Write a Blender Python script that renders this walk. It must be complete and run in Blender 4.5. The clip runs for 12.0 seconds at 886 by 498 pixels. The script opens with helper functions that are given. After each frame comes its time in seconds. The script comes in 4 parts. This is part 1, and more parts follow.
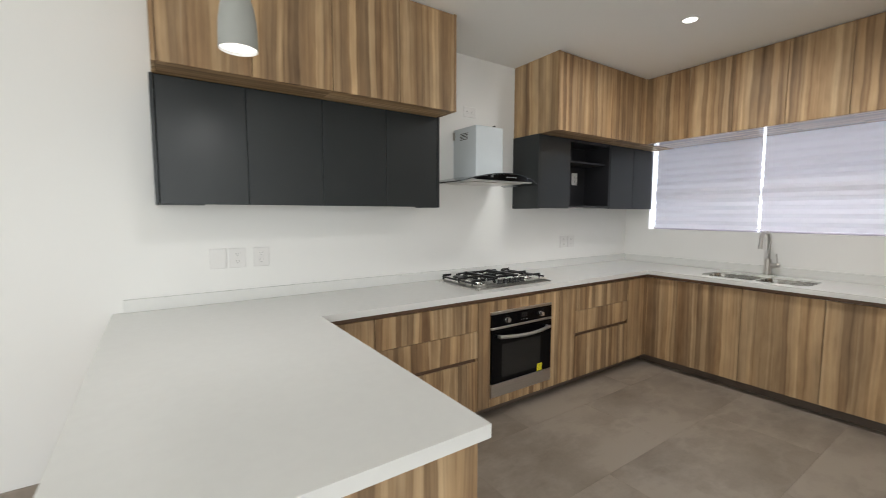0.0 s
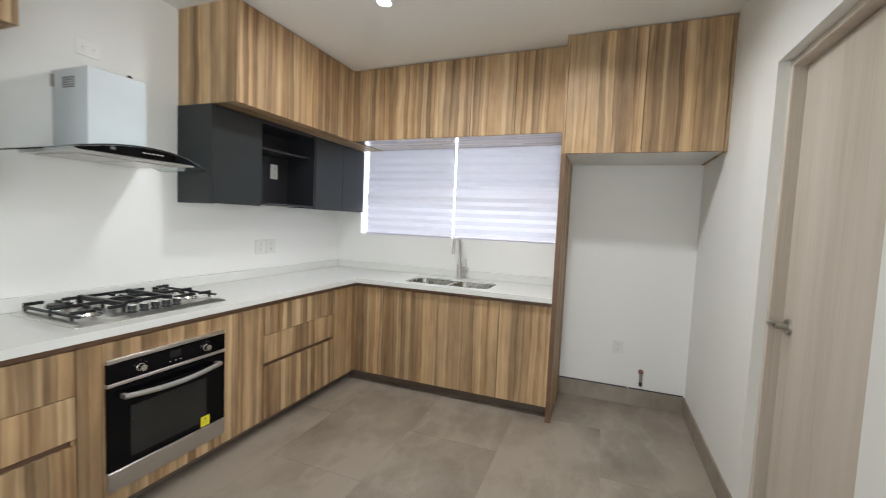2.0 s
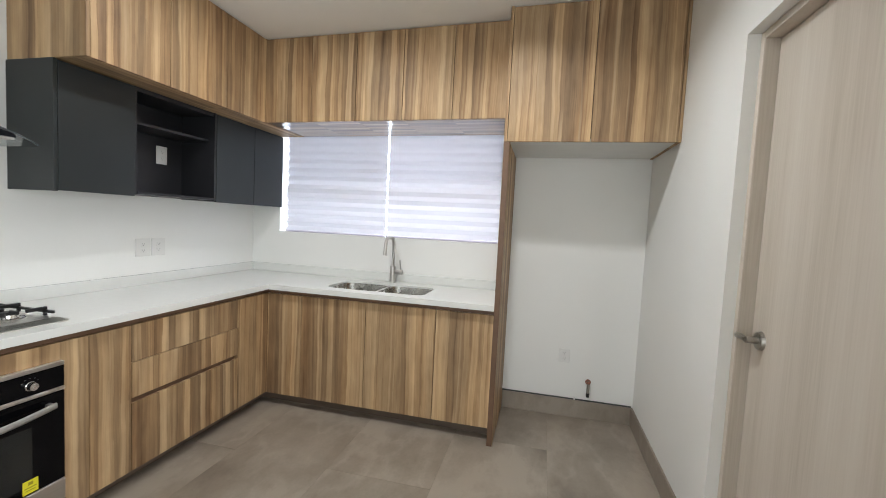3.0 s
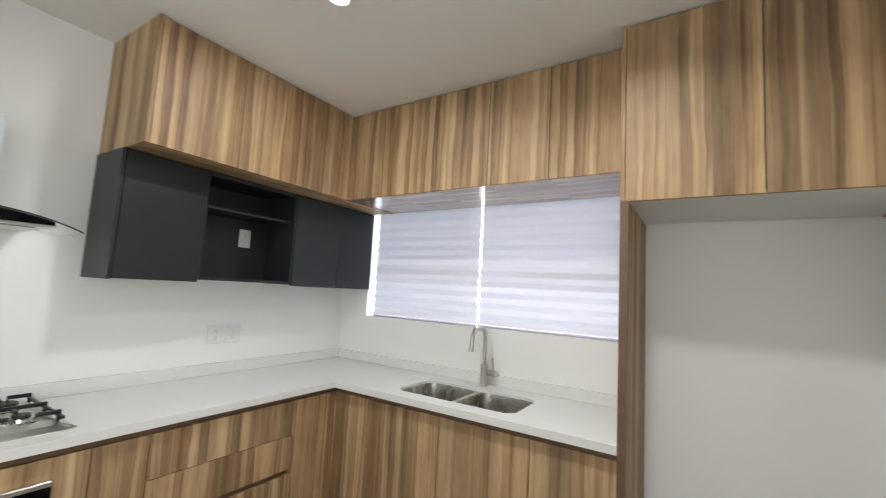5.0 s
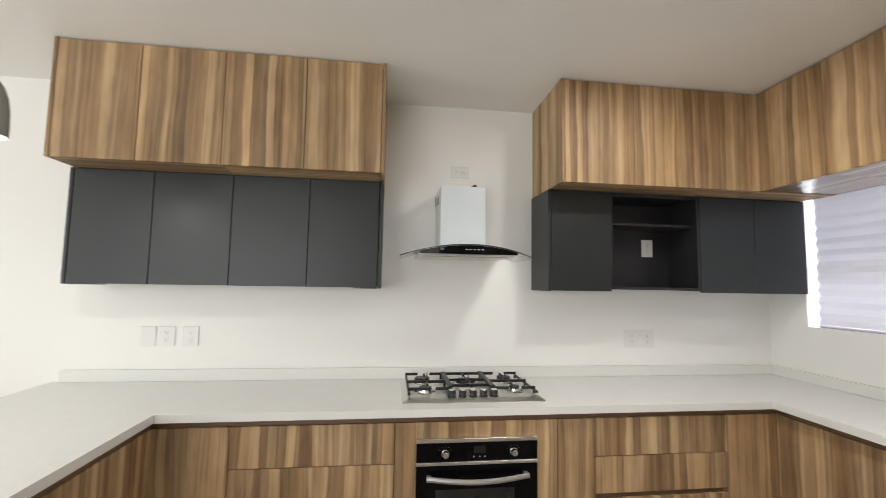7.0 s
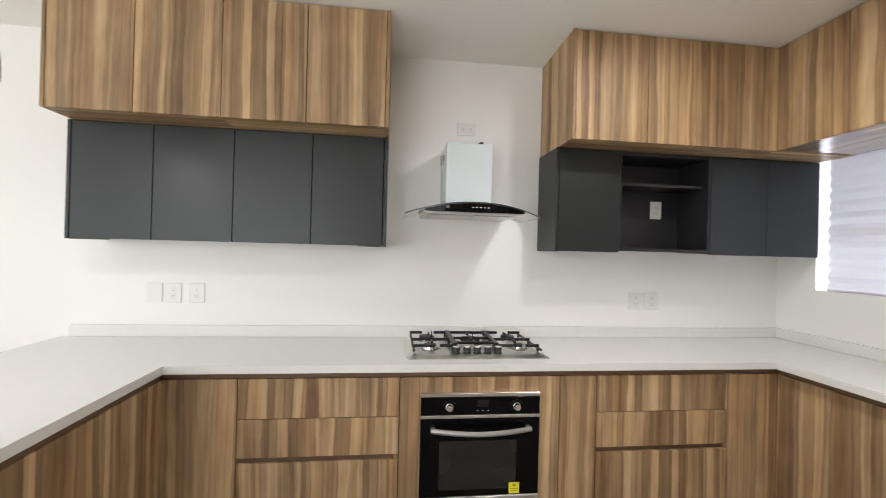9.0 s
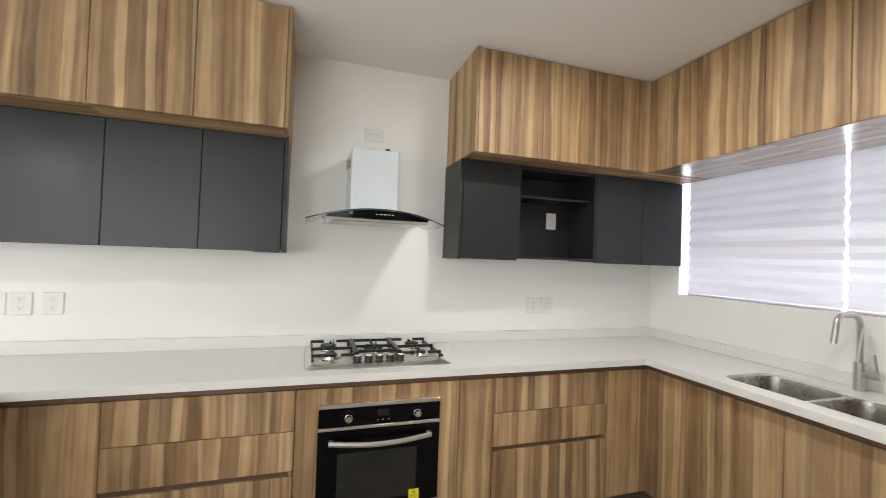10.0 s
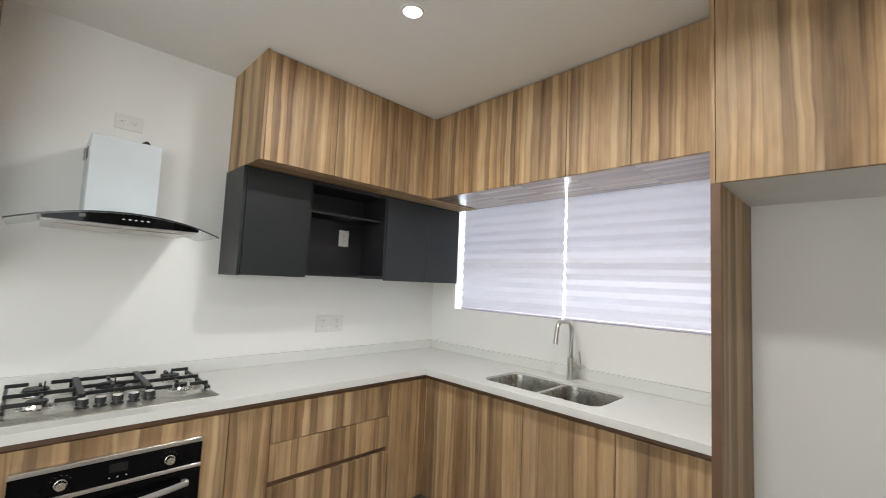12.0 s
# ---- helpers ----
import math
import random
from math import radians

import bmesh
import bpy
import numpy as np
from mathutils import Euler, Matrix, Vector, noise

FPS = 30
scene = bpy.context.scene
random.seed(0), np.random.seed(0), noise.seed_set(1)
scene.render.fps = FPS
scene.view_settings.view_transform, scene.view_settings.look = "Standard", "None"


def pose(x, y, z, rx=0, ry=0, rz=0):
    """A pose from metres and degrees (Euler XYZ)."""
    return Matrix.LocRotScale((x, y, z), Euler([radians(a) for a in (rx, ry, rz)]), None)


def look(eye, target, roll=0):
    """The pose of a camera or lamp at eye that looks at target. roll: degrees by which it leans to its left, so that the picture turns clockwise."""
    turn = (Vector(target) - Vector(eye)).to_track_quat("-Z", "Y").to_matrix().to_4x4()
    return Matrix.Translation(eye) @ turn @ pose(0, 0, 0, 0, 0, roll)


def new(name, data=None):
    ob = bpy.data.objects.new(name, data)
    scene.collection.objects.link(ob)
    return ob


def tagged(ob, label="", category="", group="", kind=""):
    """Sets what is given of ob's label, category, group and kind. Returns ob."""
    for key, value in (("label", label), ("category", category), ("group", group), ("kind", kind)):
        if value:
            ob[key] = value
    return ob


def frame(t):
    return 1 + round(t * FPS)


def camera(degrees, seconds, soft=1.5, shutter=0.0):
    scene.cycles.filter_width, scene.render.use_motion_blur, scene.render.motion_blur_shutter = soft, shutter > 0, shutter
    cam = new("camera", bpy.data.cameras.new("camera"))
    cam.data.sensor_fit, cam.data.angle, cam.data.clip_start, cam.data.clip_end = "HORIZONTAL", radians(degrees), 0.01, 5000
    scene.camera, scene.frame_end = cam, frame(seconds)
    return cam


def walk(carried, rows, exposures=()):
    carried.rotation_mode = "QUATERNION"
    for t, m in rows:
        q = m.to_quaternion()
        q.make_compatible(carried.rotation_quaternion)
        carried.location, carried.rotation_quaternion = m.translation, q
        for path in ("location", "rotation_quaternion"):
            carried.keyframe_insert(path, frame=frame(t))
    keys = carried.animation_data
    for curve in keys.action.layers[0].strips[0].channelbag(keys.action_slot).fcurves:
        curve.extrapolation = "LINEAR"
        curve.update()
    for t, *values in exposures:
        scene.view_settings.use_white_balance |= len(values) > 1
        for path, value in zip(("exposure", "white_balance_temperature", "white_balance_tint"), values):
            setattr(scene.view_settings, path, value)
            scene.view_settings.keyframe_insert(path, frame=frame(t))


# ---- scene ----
cam = camera(93.7, 12.0, soft=0.9, shutter=0.3)
PATH = [
    (0, (-4.376, -2.71, 1.424), (-3.246, -1.069, 1.25), 0.1),
    (0.5, (-4.232, -2.605, 1.427), (-2.857, -1.163, 1.253), 0.2),
    (1, (-4.076, -2.587, 1.421), (-2.437, -1.457, 1.235), 0.9),
    (1.5, (-3.859, -2.6, 1.428), (-2.097, -1.658, 1.349), 2.1),
    (2, (-3.663, -2.577, 1.415), (-1.799, -1.865, 1.28), 2.5),
    (2.5, (-3.428, -2.527, 1.415), (-1.5, -2.023, 1.248), 2.8),
    (3, (-3.239, -2.541, 1.404), (-1.297, -2.077, 1.276), 2.9),
    (5, (-2.549, -2.575, 1.494), (-0.865, -1.513, 1.69), 3.2),
    (5.5, (-2.532, -2.603, 1.493), (-1.266, -1.065, 1.671), 2.4),
    (6, (-2.578, -2.638, 1.513), (-1.698, -0.848, 1.659), 1.0),
    (6.5, (-2.637, -2.662, 1.515), (-2.112, -0.737, 1.658), 0.7),
    (7, (-2.697, -2.672, 1.502), (-2.447, -0.694, 1.661), 1.0),
    (7.2, (-2.699, -2.683, 1.501), (-2.532, -0.696, 1.656), 1.1),
    (8.8, (-2.695, -2.656, 1.467), (-2.531, -0.663, 1.46), 1.5),
    (9, (-2.703, -2.641, 1.447), (-2.465, -0.656, 1.455), 1.5),
    (9.5, (-2.66, -2.656, 1.463), (-2.255, -0.698, 1.478), 1.8),
    (10, (-2.632, -2.659, 1.469), (-2.01, -0.758, 1.507), 2.1),
    (10.5, (-2.61, -2.657, 1.468), (-1.76, -0.848, 1.535), 2.3),
    (11, (-2.6, -2.659, 1.468), (-1.529, -0.973, 1.565), 2.5),
    (11.5, (-2.575, -2.682, 1.474), (-1.321, -1.129, 1.597), 2.6),
    (12, (-2.557, -2.69, 1.478), (-1.155, -1.271, 1.633), 2.6),
]
EXPOSURES = [(0, -0.29, 6250, 10), (0.5, -0.20, 6150, 10), (1.0, 0.02, 6100, 8), (2.0, 0.09, 6030, 8), (3.0, 0.11, 6030, 8), (5.0, -0.03, 6120, 8),
             (6.0, -0.02, 6350, 9), (6.5, 0.0, 6550, 10), (7.0, 0.0, 6450, 11), (9.0, 0.08, 6350, 12), (10.0, 0.07, 6400, 11), (12.0, -0.02, 6200, 9)]
walk(cam, [(t, look(eye, target, roll)) for t, eye, target, roll in PATH], EXPOSURES)


# ---- light ----
world = bpy.data.worlds.new("sky")
scene.world = world
world.use_nodes = True
wn = world.node_tree
sky = wn.nodes.new("ShaderNodeTexSky")
sky.sky_type, sky.sun_disc = "NISHITA", False
sky.sun_elevation, sky.sun_rotation = radians(52), radians(-15)
wn.links.new(sky.outputs[0], wn.nodes["Background"].inputs[0])
wn.nodes["Background"].inputs[1].default_value = 0.12


def lamp(name, kind, m, watts, size, colour, size_y=None, spread=180):
    data = bpy.data.lights.new(name, kind)
    data.energy, data.color = watts, colour
    if kind == "AREA":
        data.shape = "RECTANGLE" if size_y else "DISK"
        data.size = size
        data.spread = radians(spread)
        if size_y:
            data.size_y = size_y
    ob = new(name, data)
    ob.matrix_world = m
    return tagged(ob, kind="structure")


sun = lamp("sun", "SUN", pose(-2, 6, 9, -38, 0, 15), 2.5, 0, (1.0, 0.95, 0.88))
sun.data.angle = radians(0.5)
WARM = (1.0, 0.97, 0.93)
DOWNLIGHTS = [(-1.43, -1.285, 14.0, 174), (-1.46, -2.27, 13.0, 152)]


def ceiling_at(y):
    """Height of the slightly sloping ceiling."""
    return 2.668 - y / 60


for dx, dy, watts, beam in DOWNLIGHTS:
    lamp("downlight_lamp", "AREA", pose(dx, dy, ceiling_at(dy) - 0.010), watts, 0.13, WARM, spread=beam)
lamp("pendant_lamp", "AREA", pose(-4.113, -1.074, 1.98), 3.6, 0.09, WARM)
lamp("kitchen_window_light", "AREA", pose(0.17, -0.68, 1.72, 0, 90, 0), 19.5, 0.90, (0.86, 0.90, 1.0), 0.83, spread=170)
lamp("kitchen_window_light", "AREA", pose(0.17, -1.66, 1.72, 0, 90, 0), 36.0, 0.90, (0.90, 0.92, 1.0), 1.11, spread=170)
# Fill light added in a made-up patio opening outside the view.
lamp("added_south_fill", "AREA", pose(-5.5, -6.12, 1.25, 90, 0, 0), 119, 3.9, (0.985, 0.98, 0.945), 2.3)
# Another added fill, set in an invented window of the unseen west wall.
lamp("added_west_fill", "AREA", pose(-8.32, -3.0, 1.35, 0, -90, 0), 84, 2.1, (0.985, 0.98, 0.945), 3.2)


# ---- materials ----
def lin(r, g, b):
    return tuple(((c / 255) / 12.92 if c <= 10 else ((c / 255 + 0.055) / 1.055) ** 2.4) for c in (r, g, b)) + (1,)


class Nodes:
    def __init__(self, name, rough=0.5, metal=0.0):
        self.mat = bpy.data.materials.new(name)
        self.mat.use_nodes = True
        self.t = self.mat.node_tree
        self.bsdf = self.t.nodes["Principled BSDF"]
        self.bsdf.inputs["Roughness"].default_value = rough
        self.bsdf.inputs["Metallic"].default_value = metal

    def node(self, kind, ins=(), operation="", dimensions=""):
        n = self.t.nodes.new(kind)
        if operation:
            n.operation = operation
        if dimensions:
            n.voronoi_dimensions = dimensions
        for k, v in dict(ins).items():
            self.put(n.inputs[k], v)
        return n

    def put(self, socket, v):
        if isinstance(v, bpy.types.NodeSocket):
            self.t.links.new(v, socket)
        else:
            socket.default_value = v

    def math(self, op, a, b=0.0, c=0.0):
        return self.node("ShaderNodeMath", {0: a, 1: b, 2: c}, operation=op).outputs[0]

    def coords(self):
        return self.node("ShaderNodeTexCoord").outputs["Object"]

    def rand(self):
        return self.node("ShaderNodeObjectInfo").outputs["Random"]

    def noise(self, vec, scale, detail=3.0, rough=0.5):
        return self.node("ShaderNodeTexNoise", {"Vector": vec, "Scale": scale, "Detail": detail, "Roughness": rough}).outputs[0]

    def scaled(self, vec, xyz):
        return self.node("ShaderNodeVectorMath", {0: vec, 1: xyz}, operation="MULTIPLY").outputs[0]

    def moved(self, vec, off):
        return self.node("ShaderNodeVectorMath", {0: vec, 1: off}, operation="ADD").outputs[0]

    def ramp(self, fac, stops):
        n = self.node("ShaderNodeValToRGB", {0: fac})
        e = n.color_ramp.elements
        while len(e) < len(stops):
            e.new(0.5)
        for k, (p, c) in enumerate(stops):
            e[k].position, e[k].color = p, c
        return n.outputs[0]

    def colour(self, v):
        self.put(self.bsdf.inputs["Base Color"], v)

    def bump(self, height, strength, distance=0.002):
        b = self.node("ShaderNodeBump", {"Height": height, "Strength": strength, "Distance": distance})
        self.t.links.new(b.outputs[0], self.bsdf.inputs["Normal"])


def plain(name, colour, rough=0.5, metal=0.0, vary=0.05, scale=6.0, grain=0.0):
    """A plain surface with faint uneven tone, smudged gloss and, with grain, fine relief."""
    n = Nodes(name, rough, metal)
    co = n.coords()
    tone = n.noise(n.moved(co, n.node("ShaderNodeCombineXYZ", {0: n.rand(), 1: n.rand()}).outputs[0]), scale, 4)
    a = tuple(c * (1 - vary) for c in colour[:3]) + (1,)
    b = tuple(min(1, c * (1 + vary)) for c in colour[:3]) + (1,)
    n.colour(n.ramp(tone, [(0.3, a), (0.7, b)]))
    n.put(n.bsdf.inputs["Roughness"], n.math("MULTIPLY_ADD", n.noise(co, scale * 3, 3), 0.14 * rough, rough * 0.93))
    if grain:
        n.bump(n.noise(co, 260, 2), grain, 0.0008)
    return n.mat


def wood(name, run="z", rough=0.46):
    """Laminate with broad upright bands of tan and grey-brown; run: the axis along which the grain lies."""
    n = Nodes(name, 0.42)
    co = n.coords()
    xyz = n.node("ShaderNodeSeparateXYZ", {0: co})
    x, y, z = xyz.outputs
    if run == "x":
        u, v = y, x
    elif run == "y":
        u, v = x, y
    else:
        u, v = n.math("ADD", x, y), z
    start = n.math("MULTIPLY", n.rand(), 41.0)
    u = n.math("ADD", u, start)
    def at(ku, kv, w=0.0):
        return n.node("ShaderNodeCombineXYZ", {0: n.math("MULTIPLY", u, ku), 1: n.math("MULTIPLY", v, kv), 2: w}).outputs[0]

    wander = n.math("MULTIPLY_ADD", n.noise(at(7.0, 1.6), 1.0, 1.0), 0.036, n.math("MULTIPLY", n.noise(at(24.0, 6.0, 2.0), 1.0, 2.0), 0.010))
    u = n.math("ADD", u, wander)
    band = n.node("ShaderNodeTexVoronoi", {"W": u, "Scale": 25.0, "Randomness": 1.0}, dimensions="1D")
    band.feature = "SMOOTH_F1"
    band.inputs["Smoothness"].default_value = 0.28
    pick = n.node("ShaderNodeSeparateColor", {0: band.outputs["Color"]}).outputs[0]
    strip = n.node("ShaderNodeTexVoronoi", {"W": n.math("ADD", u, 5.7), "Scale": 62.0, "Randomness": 1.0}, dimensions="1D")
    strip.feature = "SMOOTH_F1"
    strip.inputs["Smoothness"].default_value = 0.5
    split = n.node("ShaderNodeSeparateColor", {0: strip.outputs["Color"]}).outputs
    rim = n.node("ShaderNodeTexVoronoi", {"W": u, "Scale": 25.0, "Randomness": 1.0}, dimensions="1D")
    rim.feature = "DISTANCE_TO_EDGE"
    line = n.math("MAXIMUM", n.math("MULTIPLY_ADD", rim.outputs["Distance"], -5.0, 1.0), 0.0)
    line = n.math("MULTIPLY", line, n.math("GREATER_THAN", n.noise(at(10.0, 0.5, 9.0), 1.0, 1.0), 0.50))
    soft = n.noise(at(13.0, 0.7), 1.0, 2.0, 0.45)
    cloud = n.noise(at(20.0, 5.0, 4.0), 1.0, 3.0, 0.55)
    fine = n.noise(at(190.0, 3.5), 1.0, 3.0)
    val = n.math("MULTIPLY_ADD", pick, 0.22, n.math("MULTIPLY", soft, 0.34))
    val = n.math("MULTIPLY_ADD", split[0], 0.11, val)
    val = n.math("MULTIPLY_ADD", cloud, 0.17, val)
    val = n.math("MULTIPLY_ADD", n.math("SUBTRACT", fine, 0.5), 0.15, n.math("ADD", val, 0.262))
    val = n.math("MULTIPLY_ADD", line, -0.055, val)
    warm = n.ramp(val, [(0.42, lin(88, 63, 42)), (0.54, lin(126, 98, 69)), (0.65, lin(154, 123, 88)), (0.74, lin(180, 148, 108)), (0.88, lin(208, 177, 134))])
    olive = n.ramp(val, [(0.42, lin(86, 72, 55)), (0.58, lin(126, 108, 84)), (0.72, lin(150, 131, 104)), (0.88, lin(190, 169, 138))])
    patch = n.ramp(n.noise(at(8.0, 0.9, 7.3), 1.0, 3.0, 0.5), [(0.36, (0, 0, 0, 1)), (0.62, (0.45, 0.45, 0.45, 1))])
    tone = n.node("ShaderNodeMixRGB", {"Fac": patch, "Color1": warm, "Color2": olive}).outputs[0]
    streak = n.ramp(n.noise(at(24.0, 0.6, 3.1), 1.0, 1.0, 0.4), [(0.64, (0, 0, 0, 1)), (0.72, (0.5, 0.5, 0.5, 1))])
    n.colour(n.node("ShaderNodeMixRGB", {"Fac": streak, "Color1": tone, "Color2": lin(200, 174, 138)}).outputs[0])
    n.put(n.bsdf.inputs["Roughness"], n.math("MULTIPLY_ADD", fine, 0.14, rough))
    n.bump(fine, 0.12, 0.0006)
    n.bsdf.inputs["Specular IOR Level"].default_value = 0.35
    return n.mat


def wall_paint(name, colour):
    n = Nodes(name, 0.75)
    co = n.coords()
    tone = n.noise(co, 0.9, 4)
    a = tuple(c * 0.965 for c in colour[:3]) + (1,)
    n.colour(n.ramp(tone, [(0.3, a), (0.7, colour)]))
    n.put(n.bsdf.inputs["Roughness"], n.math("MULTIPLY_ADD", n.noise(co, 3, 2), 0.2, 0.55))
    n.bump(n.math("ADD", n.noise(co, 140, 3), n.math("MULTIPLY", n.noise(co, 9, 2), 0.7)), 0.16, 0.002)
    return n.mat


def tile_stone(name, dark, light):
    """Clouded grey-brown porcelain, each tile cut from another place of the pattern."""
    n = Nodes(name, 0.42)
    r = n.rand()
    off = n.node("ShaderNodeCombineXYZ", {0: n.math("MULTIPLY", r, 31.0), 1: n.math("MULTIPLY", r, 17.0)}).outputs[0]
    co = n.moved(n.coords(), off)
    big = n.noise(co, 1.7, 5, 0.52)
    vein = n.noise(n.scaled(co, (1.5, 2.6, 1.0)), 1.2, 7, 0.62)
    val = n.math("MULTIPLY_ADD", vein, 0.45, n.math("MULTIPLY", big, 0.6))
    val = n.math("MULTIPLY_ADD", n.noise(co, 55, 3), 0.07, val)
    val = n.math("MULTIPLY_ADD", r, 0.04, val)
    ridge = n.math("ABSOLUTE", n.math("SUBTRACT", n.noise(n.scaled(co, (1.0, 1.7, 1.0)), 1.9, 5, 0.55), 0.5))
    ridge = n.math("MAXIMUM", n.math("MULTIPLY_ADD", ridge, -16.0, 1.0), 0.0)
    val = n.math("MULTIPLY_ADD", n.math("MULTIPLY", ridge, big), 0.13, val)
    n.colour(n.ramp(val, [(0.38, dark), (0.68, light)]))
    n.put(n.bsdf.inputs["Roughness"], n.math("MULTIPLY_ADD", big, 0.25, 0.30))
    n.bump(n.noise(co, 90, 4), 0.08, 0.001)
    return n.mat


def brushed(name, colour, rough, along=(1, 1, 60)):
    n = Nodes(name, rough, 1.0)
    co = n.coords()
    streak = n.noise(n.scaled(co, along), 9, 3)
    n.colour(n.ramp(streak, [(0.3, tuple(c * 0.86 for c in colour[:3]) + (1,)), (0.7, colour)]))
    n.put(n.bsdf.inputs["Roughness"], n.math("MULTIPLY_ADD", streak, 0.2, rough - 0.1))
    return n.mat


def glowing(name, colour, strength):
    n = Nodes(name, 0.5)
    n.colour(colour)
    n.put(n.bsdf.inputs["Emission Color"], colour)
    n.bsdf.inputs["Emission Strength"].default_value = strength
    return n.mat


def glass_mat(name, tint, rough=0.02):
    n = Nodes(name, rough)
    n.colour(tint)
    n.bsdf.inputs["Transmission Weight"].default_value = 1.0
    n.bsdf.inputs["IOR"].default_value = 1.45
    return n.mat


def blind_cloth(name, colour):
    n = Nodes(name, 0.85)
    co = n.coords()
    weave = n.noise(co, 420, 2)
    col = n.ramp(weave, [(0.3, tuple(c * 0.97 for c in colour[:3]) + (1,)), (0.7, colour)])
    n.colour(col)
    out = n.t.nodes["Material Output"]
    tr = n.node("ShaderNodeBsdfTranslucent", {0: col})
    mix = n.node("ShaderNodeMixShader", {0: 0.027, 1: n.bsdf.outputs[0], 2: tr.outputs[0]})
    n.t.links.new(mix.outputs[0], out.inputs[0])
    return n.mat


WOOD = wood("wood_laminate")
WOOD_H = wood("wood_laminate_along_x", "x")
WOOD_V = wood("wood_laminate_along_y", "y", 0.24)
WOOD_V.node_tree.nodes["Principled BSDF"].inputs["Coat Weight"].default_value = 1.0
WOOD_V.node_tree.nodes["Principled BSDF"].inputs["Coat Roughness"].default_value = 0.16
WOOD_V.node_tree.nodes["Principled BSDF"].inputs["Coat IOR"].default_value = 1.6
WOOD_DARK = plain("dark_wood_channel", lin(98, 74, 56), 0.5, vary=0.15, scale=14)
CHANNEL = plain("brown_grip_profile", lin(104, 78, 58), 0.45, vary=0.1, scale=12)
KICK = plain("grey_brown_kick_board", lin(100, 86, 74), 0.5, vary=0.08, scale=8)
BLACK_LAM = plain("charcoal_laminate", lin(38, 42, 43), 0.37, vary=0.04, scale=5)
BLACK_LAM.node_tree.nodes["Principled BSDF"].inputs["Specular IOR Level"].default_value = 0.42
PAINT = wall_paint("white_wall_paint", (0.825, 0.82, 0.79, 1))
CEIL = wall_paint("white_ceiling_paint", (0.90, 0.895, 0.865, 1))
QUARTZ = plain("white_quartz", (0.74, 0.74, 0.71, 1), 0.24, vary=0.012, scale=30)
# Darker than the charcoal fronts; used inside the open wall niche.
BLACK_IN = plain("darker_niche_charcoal", lin(31, 31, 34), 0.45, vary=0.05, scale=5)
WHITE_MEL = plain("white_melamine", (0.74, 0.74, 0.72, 1), 0.4, vary=0.03)
PLATE = plain("white_plastic", (0.75, 0.74, 0.715, 1), 0.35, vary=0.02)
PIN_SLOT = plain("grey_socket_slot", (0.22, 0.21, 0.20, 1), 0.6)
SLOT = plain("dark_slot", (0.05, 0.05, 0.05, 1), 0.6)
STEEL = brushed("brushed_steel", (0.62, 0.60, 0.57, 1), 0.33, (1, 60, 60))
STEEL_PLATE = brushed("hob_steel", (0.76, 0.74, 0.70, 1), 0.30, (1, 40, 40))
SINK_STEEL = plain("sink_steel", (0.46, 0.45, 0.42, 1), 0.27, 1.0, 0.06, scale=6)
SATIN = brushed("satin_nickel", (0.42, 0.40, 0.36, 1), 0.30, (30, 30, 1))
SATIN_BRIGHT = brushed("bright_brushed_steel", (0.50, 0.49, 0.48, 1), 0.46, (1, 60, 60))
CHROME = plain("polished_steel", (0.80, 0.79, 0.77, 1), 0.20, 1.0, 0.03)
IRON = plain("cast_iron", (0.009, 0.009, 0.010, 1), 0.42, vary=0.2, scale=30, grain=0.4)
OVEN_BLACK = plain("black_enamel_glass", (0.003, 0.003, 0.0035, 1), 0.09, vary=0.1)
OVEN_BLACK.node_tree.nodes["Principled BSDF"].inputs["Specular IOR Level"].default_value = 0.12
OVEN_WINDOW = plain("smoked_oven_glass", (0.014, 0.015, 0.015, 1), 0.07, vary=0.15, scale=3)
KNOB_BLACK = plain("black_knob_plastic", (0.02, 0.02, 0.02, 1), 0.35)
STICKER = plain("yellow_sticker", (0.72, 0.66, 0.02, 1), 0.5, vary=0.04)
HOOD_WHITE = plain("film_covered_steel", (0.62, 0.67, 0.69, 1), 0.33, vary=0.04, scale=4)
HOOD_UNDER = plain("hood_pan_steel", (0.60, 0.60, 0.57, 1), 0.35, 0.3, 0.05)
SMOKED = glass_mat("smoked_visor_glass", (0.62, 0.66, 0.66, 1))
PANE = glass_mat("window_glass", (0.95, 0.97, 0.97, 1))
ALU = plain("white_window_aluminium", (0.72, 0.72, 0.72, 1), 0.4, vary=0.03)
CLOTH = blind_cloth("pleated_blind_cloth", (0.80, 0.80, 0.87, 1))
RAIL = plain("lilac_white_rail", (0.62, 0.58, 0.68, 1), 0.4, vary=0.03)
PEND_GREY = plain("matt_grey_shade", lin(158, 160, 154), 0.6, vary=0.05, scale=9, grain=0.1)
PEND_IN = glowing("glowing_shade_inside", (1.0, 0.95, 0.86, 1), 1.9)
LED = glowing("led_disc", (1.0, 0.95, 0.86, 1), 9.0)
LED_TRIM = plain("white_lamp_trim", (0.82, 0.82, 0.80, 1), 0.4, vary=0.02)
CORD = plain("black_cord", (0.02, 0.02, 0.02, 1), 0.6)
TILE = tile_stone("grey_porcelain", lin(108, 98, 87), lin(155, 144, 131))
GROUT = plain("grey_grout", lin(137, 125, 111), 0.85, vary=0.08, scale=20)
BUTTON = plain("pale_buttons", (0.75, 0.75, 0.75, 1), 0.4)
COPPER = plain("reddish_pipe", (0.30, 0.13, 0.09, 1), 0.5, vary=0.2, scale=40)
